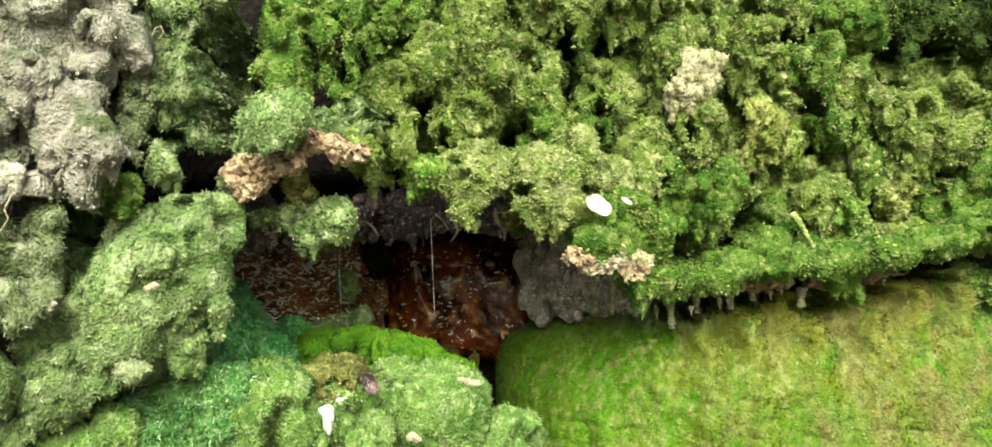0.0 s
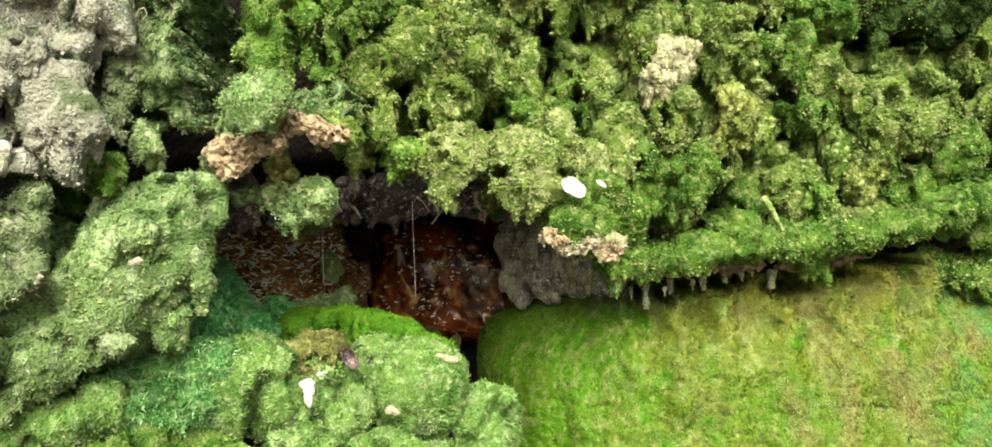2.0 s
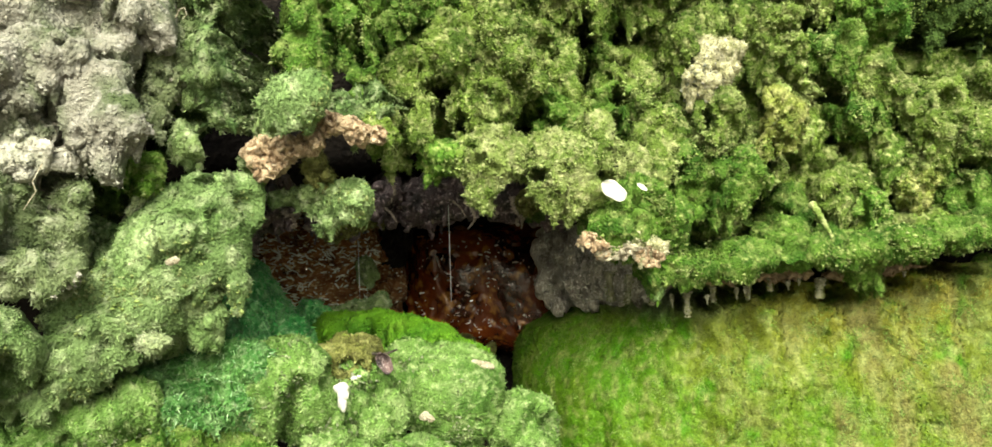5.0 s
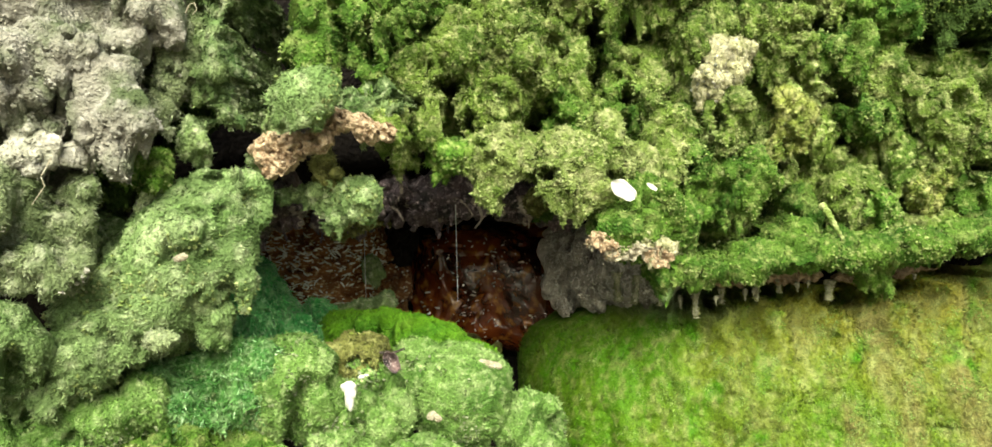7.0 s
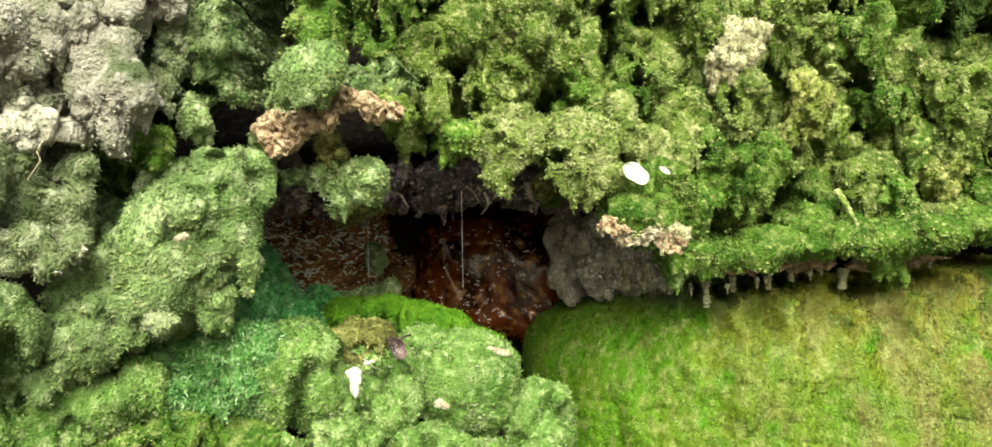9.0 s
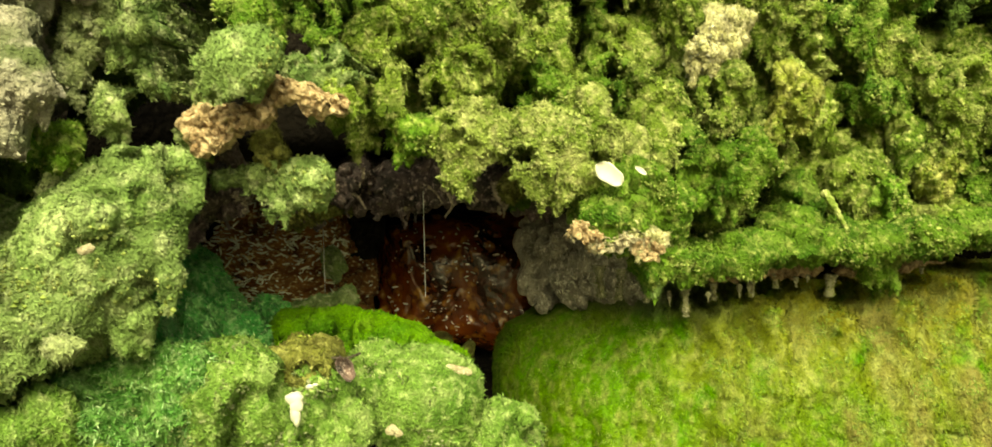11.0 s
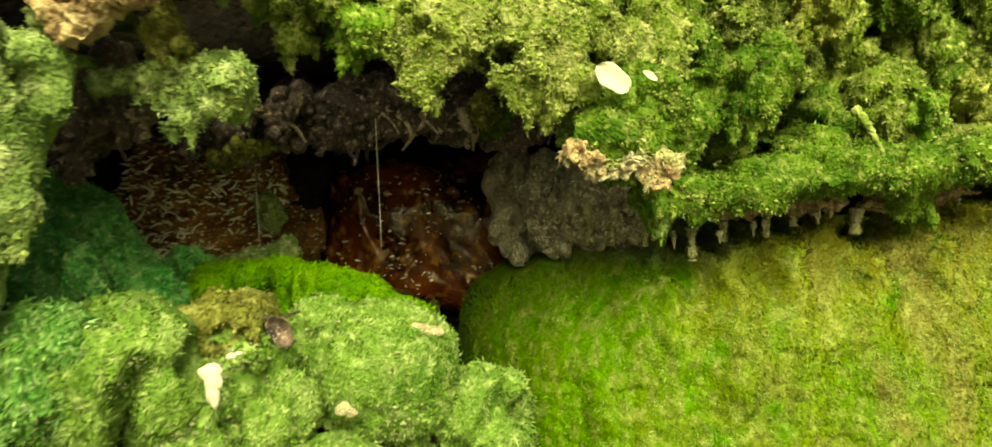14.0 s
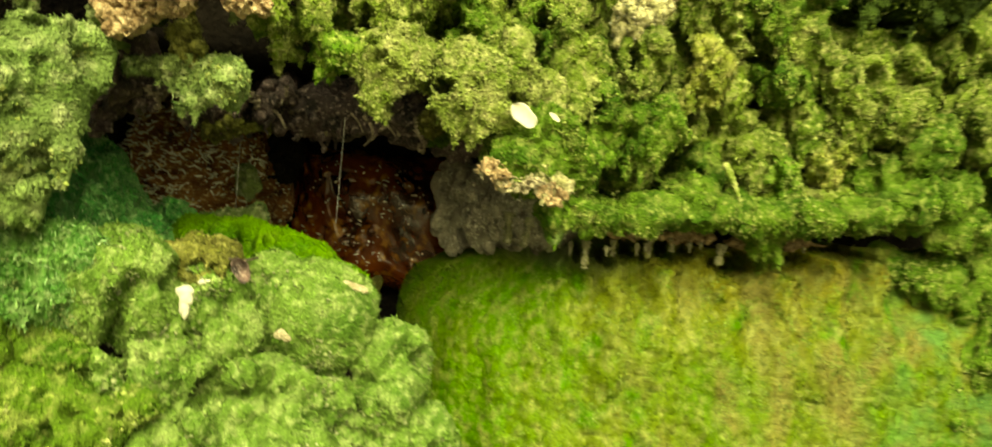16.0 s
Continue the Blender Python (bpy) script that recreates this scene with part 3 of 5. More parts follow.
def bent_root(parent, points, radius, material):
    """A crooked root, uneven along its length and tapering to its tip."""
    pts = np.array(points)
    rings, sides = 18, 7
    s = np.linspace(0, len(pts) - 1, rings)
    path = np.stack([np.interp(s, np.arange(len(pts)), pts[:, k]) for k in range(3)], 1)
    for _ in range(3):
        path[1:-1] = (path[:-2] + 2 * path[1:-1] + path[2:]) / 4
    ahead = np.gradient(path, axis=0)
    ahead /= np.linalg.norm(ahead, axis=1)[:, None]
    side = np.cross(ahead, (0.0, 1.0, 0.05))
    side /= np.linalg.norm(side, axis=1)[:, None]
    up = np.cross(side, ahead)
    ang = np.linspace(0, 2 * math.pi, sides, endpoint=False)
    r = radius * np.linspace(1, 0.45, rings) * (1 + 0.25 * np.sin(np.arange(rings) * 2.3))
    v = (path[:, None] + r[:, None, None] * (np.cos(ang)[None, :, None] * side[:, None] + np.sin(ang)[None, :, None] * up[:, None])).reshape(-1, 3)
    f = np.array([[i * sides + j, i * sides + (j + 1) % sides, (i + 1) * sides + (j + 1) % sides, (i + 1) * sides + j] for i in range(rings - 1) for j in range(sides)])
    return part("bent_root", mesh_of("bent_root", v, f, material), parent, "pale bare root arching from the roof")


bent_root(brows[3], ((-0.13, 0.237, 1.165), (-0.115, 0.225, 1.172), (-0.095, 0.220, 1.158), (-0.085, 0.220, 1.14)), 0.003, PALE_ROOT)
bent_root(brows[3], ((-0.095, 0.235, 1.17), (-0.075, 0.225, 1.155), (-0.068, 0.223, 1.135), (-0.082, 0.225, 1.118)), 0.0035, PALE_ROOT)
bent_root(brows[4], ((-0.06, 0.245, 1.165), (-0.045, 0.237, 1.15), (-0.035, 0.235, 1.138)), 0.003, PALE_ROOT)
bent_root(brows[4], ((0.0, 0.250, 1.165), (0.008, 0.243, 1.145), (0.012, 0.243, 1.128), (0.01, 0.245, 1.115)), 0.004, PALE_ROOT)
bent_root(brows[2], ((-0.23, 0.237, 1.16), (-0.215, 0.230, 1.15), (-0.205, 0.230, 1.132)), 0.0035, PALE_ROOT)


# ---- the apron of bright moss ----
PEAKS = ((0.245, 0.015, 0.02), (0.325, 0.042, 0.034), (0.40, 0.046, 0.036), (0.505, 0.055, 0.036), (0.585, 0.08, 0.05), (0.675, 0.06, 0.044), (0.75, 0.05, 0.04))


def apron_top(x):
    top = np.interp(x, [0, 0.08, 0.18, 0.26, 0.35, 0.5, 0.65, 0.8], [0.89, 0.96, 1.0, 1.005, 1.012, 1.018, 1.03, 1.045])
    for px, high, wide in PEAKS:
        top = top + 0.15 * high * np.exp(-(np.abs(x - px) / wide) ** 1.8)
    return top


HOLES = (
    (0.163, 0.995, 0.004, 0.008),
    (0.195, 0.986, 0.004, 0.009),
    (0.233, 0.985, 0.006, 0.010),
    (0.281, 0.981, 0.009, 0.009),
    (0.312, 0.986, 0.012, 0.015),
    (0.342, 0.996, 0.016, 0.013),
    (0.377, 0.998, 0.009, 0.013),
    (0.404, 1.006, 0.019, 0.016),
    (0.439, 1.006, 0.011, 0.013),
    (0.514, 0.996, 0.032, 0.023),
    (0.596, 1.011, 0.036, 0.015),
    (0.690, 1.032, 0.043, 0.010),
)


def apron_place(u, w):
    """u runs across; w from 0 at the ground to 1 at the top, and on to 1.3 where it turns in under the ledge."""
    top = apron_top(u)
    z = np.where(w <= 1, 0.25 + (top - 0.25) * w, top - 0.28 * (w - 1) * np.clip((u - 0.22) / 0.14, 0, 1))
    edge = 3.2 * np.clip(z - 0.8, 0, 1) ** 2 - 0.01
    x = edge + u * (0.84 - edge) / 0.84 + np.clip(u - 0.6, 0, 1) * 0.5 * fbm(np.stack([0 * z, 0 * z, z * 9], 1))
    s = np.clip((0.36 - (x - edge)) / 0.36, 0, 1)
    y = 0.115 + 0.42 * (1 - np.sqrt(np.clip(1 - s * s, 0, 1)))
    y = y + 0.45 * np.clip(z - 0.87, 0, 1) + 0.15 * np.clip(z - 0.5, -1, 0.37) - 0.055
    y = y + 0.05 * np.clip(x - 0.62, 0, 1) ** 0.5 * 0.5
    crest = np.zeros_like(x)
    for px, high, wide in PEAKS:
        crest = np.maximum(crest, np.exp(-((x - px - 0.006 * np.sin(z * 90)) / (0.75 * wide)) ** 2))
    y = y + (0.03 - 0.075 * crest) * np.exp(-np.clip(top - z, 0, 1) / 0.10) * np.clip((x - 0.2) / 0.08, 0, 1)
    y = y + np.clip(w - 1, 0, 1) * 0.5
    p = np.stack([x, y, z], 1)
    soft = p + 0.012 * np.stack([perlin(p * 22 + k) for k in (3.1, 17.9, 40.3)], 1)
    p[:, 1] += 0.020 * perlin(soft * (17, 9, 4)) + 0.014 * fbm(p * (11, 9, 6)) - 0.012 * cushions(soft / (0.05, 0.05, 0.07)) - 0.008 * cushions(soft / 0.019, 4) + 0.003 * perlin(p / 0.006)
    return sink(p, HOLES)


def apron_moss():
    m, nt, bsdf = nodes_of("moss_apron")
    g = nt.nodes.new("ShaderNodeNewGeometry")
    xyz = nt.nodes.new("ShaderNodeSeparateXYZ")
    nt.links.new(g.outputs["Position"], xyz.inputs[0])
    across = nt.nodes.new("ShaderNodeMapRange")
    across.inputs["From Min"].default_value, across.inputs["From Max"].default_value = 0.12, 0.42
    across.inputs["To Min"].default_value, across.inputs["To Max"].default_value = -0.35, 0.25
    nt.links.new(xyz.outputs[0], across.inputs["Value"])
    total = nt.nodes.new("ShaderNodeMath")
    total.use_clamp = True
    nt.links.new(noise_at(nt, 9, 5, (1.3, 1, 0.5), 0.36, 0.64), total.inputs[0])
    nt.links.new(across.outputs[0], total.inputs[1])
    colour = mix(nt, (0.064, 0.150, 0.010), (0.094, 0.134, 0.015), total.outputs[0])
    rusty = nt.nodes.new("ShaderNodeMapRange")
    rusty.inputs["From Min"].default_value, rusty.inputs["From Max"].default_value = 0.22, 0.48
    nt.links.new(xyz.outputs[0], rusty.inputs["Value"])
    crest = nt.nodes.new("ShaderNodeMapRange")
    crest.inputs["From Min"].default_value, crest.inputs["From Max"].default_value = 0.84, 1.0
    nt.links.new(xyz.outputs[2], crest.inputs["Value"])
    ripe = nt.nodes.new("ShaderNodeMath")
    ripe.operation = "MULTIPLY"
    nt.links.new(crest.outputs[0], ripe.inputs[0])
    nt.links.new(rusty.outputs[0], ripe.inputs[1])
    colour = mix(nt, colour, (0.134, 0.128, 0.018), ripe.outputs[0])
    share = nt.nodes.new("ShaderNodeMath")
    share.operation = "MULTIPLY"
    nt.links.new(noise_at(nt, 16, 5, (1.2, 1, 0.7), 0.44, 0.64), share.inputs[0])
    nt.links.new(rusty.outputs[0], share.inputs[1])
    colour = mix(nt, colour, (0.131, 0.123, 0.039), share.outputs[0])
    colour = mix(nt, colour, (0.053, 0.143, 0.008), noise_at(nt, 17, 5, (1, 1, 0.8), 0.54, 0.68))
    colour = mix(nt, colour, (0.187, 0.210, 0.071), noise_at(nt, 60, 5, (1, 1, 0.8), 0.48, 0.75))
    colour = mix(nt, colour, (0.045, 0.070, 0.009), noise_at(nt, 75, 5, (1, 1, 0.8), 0.58, 0.75))
    beyond = nt.nodes.new("ShaderNodeMapRange")
    beyond.inputs["From Min"].default_value, beyond.inputs["From Max"].default_value = 0.68, 0.86
    nt.links.new(xyz.outputs[0], beyond.inputs["Value"])
    teal = nt.nodes.new("ShaderNodeMath")
    teal.operation = "MULTIPLY"
    nt.links.new(beyond.outputs[0], teal.inputs[0])
    nt.links.new(noise_at(nt, 24, 5, low=0.42, high=0.62), teal.inputs[1])
    colour = mix(nt, colour, (0.073, 0.159, 0.043), teal.outputs[0])
    film = nt.nodes.new("ShaderNodeMapRange")
    film.inputs["From Min"].default_value, film.inputs["From Max"].default_value = 0.955, 0.985
    nt.links.new(xyz.outputs[2], film.inputs["Value"])
    bare_side = nt.nodes.new("ShaderNodeMapRange")
    bare_side.inputs["From Min"].default_value, bare_side.inputs["From Max"].default_value = 0.36, 0.24
    nt.links.new(xyz.outputs[0], bare_side.inputs["Value"])
    dull = nt.nodes.new("ShaderNodeMath")
    dull.operation = "MULTIPLY"
    nt.links.new(film.outputs[0], dull.inputs[0])
    nt.links.new(bare_side.outputs[0], dull.inputs[1])
    colour = mix(nt, colour, (0.129, 0.146, 0.086), dull.outputs[0])
    hsv = nt.nodes.new("ShaderNodeHueSaturation")
    hsv.inputs["Saturation"].default_value = 1.03
    nt.links.new(island(nt, 0.6, 1.45), hsv.inputs["Value"])
    nt.links.new(colour, hsv.inputs["Color"])
    nt.links.new(hsv.outputs["Color"], bsdf.inputs["Base Color"])
    bsdf.inputs["Roughness"].default_value = 0.6
    bsdf.inputs["Specular IOR Level"].default_value = 0.18
    bump(nt, bsdf, noise_at(nt, 260, 3, low=0.3, high=0.7), 0.4, 0.003)
    return m


APRON = apron_moss()
me, p, f = grid("moss_apron", np.linspace(0, 0.95, 320), np.concatenate([np.linspace(0, 1, 250), np.linspace(1.01, 1.3, 24)]), apron_place, APRON, "")
apron = tagged(new("moss_apron", me), "wide apron of wet yellow-green moss below the ledge", "moss")
tri = np.concatenate([f[:, [0, 1, 2]], f[:, [0, 2, 3]]])
lv, lf, ln = leaves(p, tri[p[tri[:, 0], 2] > 0.5], 220000, 0.0050, np.random.RandomState(9), 0.6, 0.6, 0.34)
part("moss_leaves", mesh_of("moss_leaves", lv, lf, APRON, True, ln), apron, kind="stuff")
crest = p[tri[:, 0], 2] > apron_top(p[tri[:, 0], 0]) - 0.07
lv, lf, ln = leaves(p, tri[crest], 90000, 0.0085, np.random.RandomState(19), 0.9, -0.6, 0.18)
part("crest_moss", mesh_of("crest_moss", lv, lf, APRON, True, ln), apron, "shaggy upright moss strands on the crests", "stuff")
tuft = (p[tri[:, 0], 2] > 0.5) & (perlin(p[tri[:, 0]] * 30 + 5.5) + 0.4 * perlin(p[tri[:, 0]] * 90) > 0.14)
lv, lf, ln = leaves(p, tri[tuft], 110000, 0.0060, np.random.RandomState(29), 0.75, 0.3, 0.24)
part("feathery_moss", mesh_of("feathery_moss", lv, lf, MOSS["sprig"], True, ln), apron, "pale green feathery moss sprigs", "stuff")


# ---- moss clumps ----

# the pale crusted shoulder
clump((-0.489, -0.216, 1.376), (0.082, 0.050, 0.058), 0, "pale", rough=0.9, warp=1.1)
clump((-0.431, -0.202, 1.387), (0.052, 0.038, 0.042), 0, "pale", rough=0.9, warp=1.1)
clump((-0.489, -0.262, 1.334), (0.051, 0.027, 0.028), 0, "pale", rough=0.9, warp=1.1)
clump((-0.496, -0.266, 1.267), (0.027, 0.018, 0.017), 0, "pale", rough=0.85)
clump((-0.560, -0.268, 1.273), (0.038, 0.035, 0.038), 0, "pale", rough=0.6, warp=0.6)
crust(None, (-0.533, -0.167, 1.307), (0.042, 0.024, 0.028), 0, ROOT, "tufa_crust", "dark rusty tufa in a gap of the pale crust")
clump((-0.431, -0.254, 1.282), (0.042, 0.034, 0.037), 0, "pale", rough=0.85)
clump((-0.498, -0.270, 1.236), (0.036, 0.026, 0.027), 0, "pale", rough=0.85)
clump((-0.498, -0.262, 1.178), (0.047, 0.038, 0.042), 0, "palegreen", rough=0.8, warp=0.8)
clump((-0.483, -0.296, 1.122), (0.039, 0.017, 0.016), 0, "palegreen")
clump((-0.543, -0.282, 1.315), (0.056, 0.049, 0.069), 0, "pale", rough=0.9, warp=1.1)
clump((-0.553, -0.291, 1.184), (0.056, 0.049, 0.069), 0, "palegreen", rough=0.8)
clump((-0.487, -0.203, 1.453), (0.103, 0.037, 0.041), 0, "pale", rough=0.9, warp=1.1)
clump((-0.548, -0.237, 1.413), (0.059, 0.046, 0.053), 0, "pale", rough=0.9, warp=1.1)
clump((-0.417, -0.179, 1.367), (0.034, 0.032, 0.039), 0, "palegreen")
clump((-0.406, -0.187, 1.327), (0.016, 0.018, 0.046), 0, "palegreen", drips=2)
clump((-0.354, -0.173, 1.343), (0.026, 0.025, 0.036), 0, "greygreen", drips=3)
clump((-0.334, -0.171, 1.326), (0.017, 0.018, 0.052), 0, "greygreen", drips=2)
clump((-0.359, -0.143, 1.398), (0.045, 0.031, 0.033), 0, "greygreen")
clump((-0.393, -0.157, 1.449), (0.102, 0.034, 0.036), 0, "greygreen")
clump((-0.374, -0.175, 1.257), (0.024, 0.024, 0.026), 0, "greygreen", rough=0.7, drips=1)
clump((-0.433, -0.189, 1.213), (0.031, 0.018, 0.017), -15, "green", drips=1)
clump((-0.429, -0.181, 1.183), (0.017, 0.018, 0.019), 0, "palegreen", drips=2)
clump((-0.493, -0.156, 1.198), (0.028, 0.022, 0.022), 0, "dark")
clump((-0.498, -0.192, 1.134), (0.036, 0.030, 0.032), 0, "greygreen")

# the leaning slab
clump((-0.435, -0.171, 1.087), (0.174, 0.090, 0.065), -48, "slab", rough=0.6, warp=0.5, name="moss_slab")
clump((-0.384, -0.210, 1.107), (0.056, 0.045, 0.051), 0, "slab", rough=0.6, warp=0.5)
clump((-0.345, -0.195, 1.161), (0.033, 0.031, 0.056), -25, "slab", rough=0.6, warp=0.5)
clump((-0.324, -0.194, 1.175), (0.014, 0.015, 0.051), -4, "slab", rough=0.6, warp=0.8)
clump((-0.326, -0.214, 1.109), (0.014, 0.016, 0.043), -16, "slab", rough=0.6, warp=0.8)
clump((-0.447, -0.243, 1.042), (0.075, 0.032, 0.034), -25, "slab", rough=0.6, warp=0.5)
clump((-0.495, -0.266, 1.016), (0.059, 0.030, 0.032), -20, "slab", rough=0.6, warp=0.5)
clump((-0.356, -0.202, 1.051), (0.021, 0.022, 0.036), -25, "slab", rough=0.6, warp=0.5)
clump((-0.536, -0.306, 1.041), (0.056, 0.044, 0.050), 0, "slab", rough=0.6, warp=0.5)
clump((-0.476, -0.197, 1.105), (0.036, 0.033, 0.043), 0, "slab", rough=0.6, warp=0.5)
clump((-0.386, -0.264, 1.036), (0.022, 0.011, 0.008), -12, "palegreen", rough=0.6, label="pale crusted lower edge of the moss slab")

# the shaded moss under the slab and the blue-green sheet
clump((-0.401, 0.080, 1.025), (0.035, 0.070, 0.092), -28, "teal", rough=0.5, warp=0.5)
clump((-0.401, -0.036, 1.002), (0.052, 0.046, 0.060), 0, "teal", rough=0.5, warp=0.6)
clump((-0.350, 0.072, 0.975), (0.048, 0.025, 0.025), 25, "teal", rough=0.5, warp=0.6)
clump((-0.327, 0.147, 0.980), (0.062, 0.019, 0.018), 12, "teal", warp=1.3)
clump((-0.266, 0.241, 0.988), (0.049, 0.012, 0.010), -14, "greygreen", warp=1.3)
crust(None, (-0.395, 0.014, 1.126), (0.018, 0.016, 0.028), 0, ROOT, "tufa_crust", "dark rusty tufa knob beside the wet rock")
clump((-0.402, -0.178, 0.955), (0.081, 0.037, 0.041), 0, "tealtip", rough=0.7)
clump((-0.348, -0.164, 0.960), (0.045, 0.041, 0.045), 0, "tealtip", rough=0.7)
clump((-0.473, -0.223, 0.953), (0.077, 0.033, 0.035), 0, "boulder", rough=0.6)
clump((-0.526, -0.239, 0.933), (0.069, 0.037, 0.041), 0, "boulder", rough=0.6)
clump((-0.434, -0.210, 0.897), (0.079, 0.039, 0.043), 0, "green")
clump((-0.370, -0.159, 0.881), (0.061, 0.041, 0.046), 0, "green")
clump((-0.588, -0.251, 0.918), (0.068, 0.047, 0.054), 0, "boulder")

# the mossy boulders below the hollow
clump((-0.292, -0.129, 0.949), (0.066, 0.056, 0.067), 0, "boulder", rough=0.44, label="large dome-shaped boulder covered in short green moss", name="mossy_boulder", warp=0.25)
clump((-0.226, -0.083, 0.973), (0.028, 0.026, 0.026), 0, "brown", rough=0.9, warp=1.1)
clump((-0.209, -0.096, 0.959), (0.021, 0.019, 0.018), 0, "boulder", rough=0.85, warp=0.8)
clump((-0.196, -0.088, 0.902), (0.051, 0.045, 0.054), 0, "boulder", rough=0.44, name="mossy_boulder", warp=0.25)
clump((-0.096, -0.038, 0.911), (0.073, 0.059, 0.069), 0, "boulder", rough=0.44, name="mossy_boulder", warp=0.25)
clump((0.007, -0.037, 0.857), (0.051, 0.045, 0.056), 0, "boulder", rough=0.44, name="mossy_boulder", warp=0.25)
clump((-0.245, -0.115, 0.899), (0.034, 0.032, 0.042), 0, "boulder", rough=0.44, name="mossy_boulder", warp=0.25)
clump((0.050, -0.029, 0.756), (0.044, 0.040, 0.053), 0, "boulder", rough=0.6, warp=0.5)
clump((-0.155, -0.005, 0.946), (0.041, 0.031, 0.032), 0, "boulder", rough=0.62, warp=0.4)
clump((-0.266, 0.100, 0.970), (0.058, 0.040, 0.031), 0, "bright", rough=0.60, warp=0.5, label="vivid green moss ridge in front of the wet hollow")
clump((-0.211, 0.090, 0.966), (0.060, 0.040, 0.037), 8, "bright", rough=0.60, warp=0.5, label="vivid green moss ridge in front of the wet hollow")
clump((-0.147, 0.085, 0.949), (0.060, 0.040, 0.038), 14, "bright", rough=0.60, warp=0.5, label="vivid green moss ridge in front of the wet hollow")
clump((-0.089, 0.080, 0.919), (0.055, 0.040, 0.038), 28, "bright", rough=0.60, warp=0.5, label="vivid green moss ridge in front of the wet hollow")
clump((-0.250, -0.156, 0.864), (0.061, 0.035, 0.039), 0, "boulder", rough=0.9)
clump((-0.152, -0.106, 0.832), (0.075, 0.037, 0.041), 0, "boulder", rough=0.9)
clump((-0.049, -0.056, 0.803), (0.065, 0.039, 0.043), 0, "boulder", rough=0.9)
clump((-0.311, -0.185, 0.828), (0.069, 0.039, 0.044), 0, "green", rough=0.9)
clump((-0.216, -0.155, 0.795), (0.071, 0.041, 0.045), 0, "boulder", rough=0.9)
clump((-0.113, -0.116, 0.764), (0.075, 0.042, 0.047), 0, "boulder", rough=0.9)
clump((-0.008, -0.048, 0.745), (0.058, 0.051, 0.058), 0, "boulder", rough=0.9)
clump((-0.400, -0.200, 0.831), (0.067, 0.043, 0.049), 0, "green", rough=0.9)
clump((-0.482, -0.230, 0.863), (0.065, 0.042, 0.047), 0, "green", rough=0.9)
clump((-0.562, -0.258, 0.844), (0.068, 0.045, 0.051), 0, "slab", rough=0.9)
clump((-0.362, -0.216, 0.763), (0.085, 0.043, 0.048), 0, "green", rough=0.9, dense=0.4)
clump((-0.227, -0.186, 0.734), (0.088, 0.044, 0.050), 0, "boulder", rough=0.9, dense=0.4)
clump((-0.083, -0.126, 0.685), (0.094, 0.047, 0.054), 0, "boulder", rough=0.9, dense=0.4)
clump((0.042, -0.029, 0.641), (0.067, 0.058, 0.067), 0, "green", rough=0.9, dense=0.4)
clump((-0.489, -0.241, 0.782), (0.082, 0.046, 0.053), 0, "green", rough=0.9, dense=0.4)
clump((-0.288, -0.231, 0.696), (0.155, 0.042, 0.048), 0, "green", rough=0.9, dense=0.4)
clump((-0.069, -0.147, 0.615), (0.133, 0.052, 0.060), 0, "green", rough=0.9, dense=0.4)

# the strands and the tan lip over the hollow
clump((-0.257, -0.107, 1.385), (0.030, 0.028, 0.048), 0, "green", rough=1.1, drips=2)
clump((-0.272, -0.111, 1.345), (0.016, 0.017, 0.026), 0, "green", drips=2)
clump((-0.252, -0.082, 1.427), (0.036, 0.030, 0.032), 0, "green")
clump((-0.246, -0.185, 1.297), (0.038, 0.034, 0.025), -14, "slab", rough=0.6, label="smooth grey-green moss dome above the tan lip", warp=0.7)
clump((-0.309, -0.121, 1.268), (0.022, 0.022, 0.032), 0, "greygreen")
clump((-0.208, -0.087, 1.369), (0.024, 0.024, 0.070), -8, "green")
clump((-0.197, -0.089, 1.306), (0.033, 0.031, 0.038), -20, "greygreen")
clump((-0.223, -0.049, 1.458), (0.066, 0.031, 0.033), 0, "green")
clump((-0.174, -0.090, 1.277), (0.024, 0.023, 0.022), 0, "olive")
crust(None, (-0.297, -0.145, 1.236), (0.024, 0.024, 0.017), 12, TUFA, "tufa_crust", "bare tan porous tufa lip under moss")
crust(None, (-0.274, -0.145, 1.244), (0.018, 0.020, 0.015), 0, TUFA, "tufa_crust", "bare tan porous tufa lip under moss")
crust(None, (-0.241, -0.145, 1.253), (0.013, 0.014, 0.010), 0, TUFA, "tufa_crust", "small bare tan tufa knob under moss")
crust(None, (-0.215, -0.145, 1.272), (0.026, 0.016, 0.010), 10, TUFA, "tufa_crust", "thin bare tan porous tufa lip under moss")
crust(None, (-0.179, -0.145, 1.262), (0.026, 0.016, 0.011), 14, TUFA, "tufa_crust", "thin bare tan porous tufa lip under moss")
clump((-0.258, -0.090, 1.230), (0.012, 0.016, 0.023), 0, "brown", rough=1.00, warp=1.0)
clump((-0.275, -0.090, 1.189), (0.021, 0.022, 0.021), -20, "greygreen", rough=1.10, warp=1.3, drips=2)
clump((-0.250, -0.095, 1.170), (0.021, 0.020, 0.016), 10, "greygreen", rough=1.10, warp=1.3, drips=2)
clump((-0.220, -0.105, 1.197), (0.019, 0.018, 0.013), -10, "slab", rough=1.10, warp=1.3, label="pale tipped moss tuft hanging in the hollow's mouth")
clump((-0.233, -0.100, 1.179), (0.012, 0.015, 0.014), 0, "slab", rough=1.00, warp=1.2, drips=1)
clump((-0.239, -0.100, 1.154), (0.006, 0.010, 0.012), 0, "slab", rough=0.70, warp=0.8, drips=1)

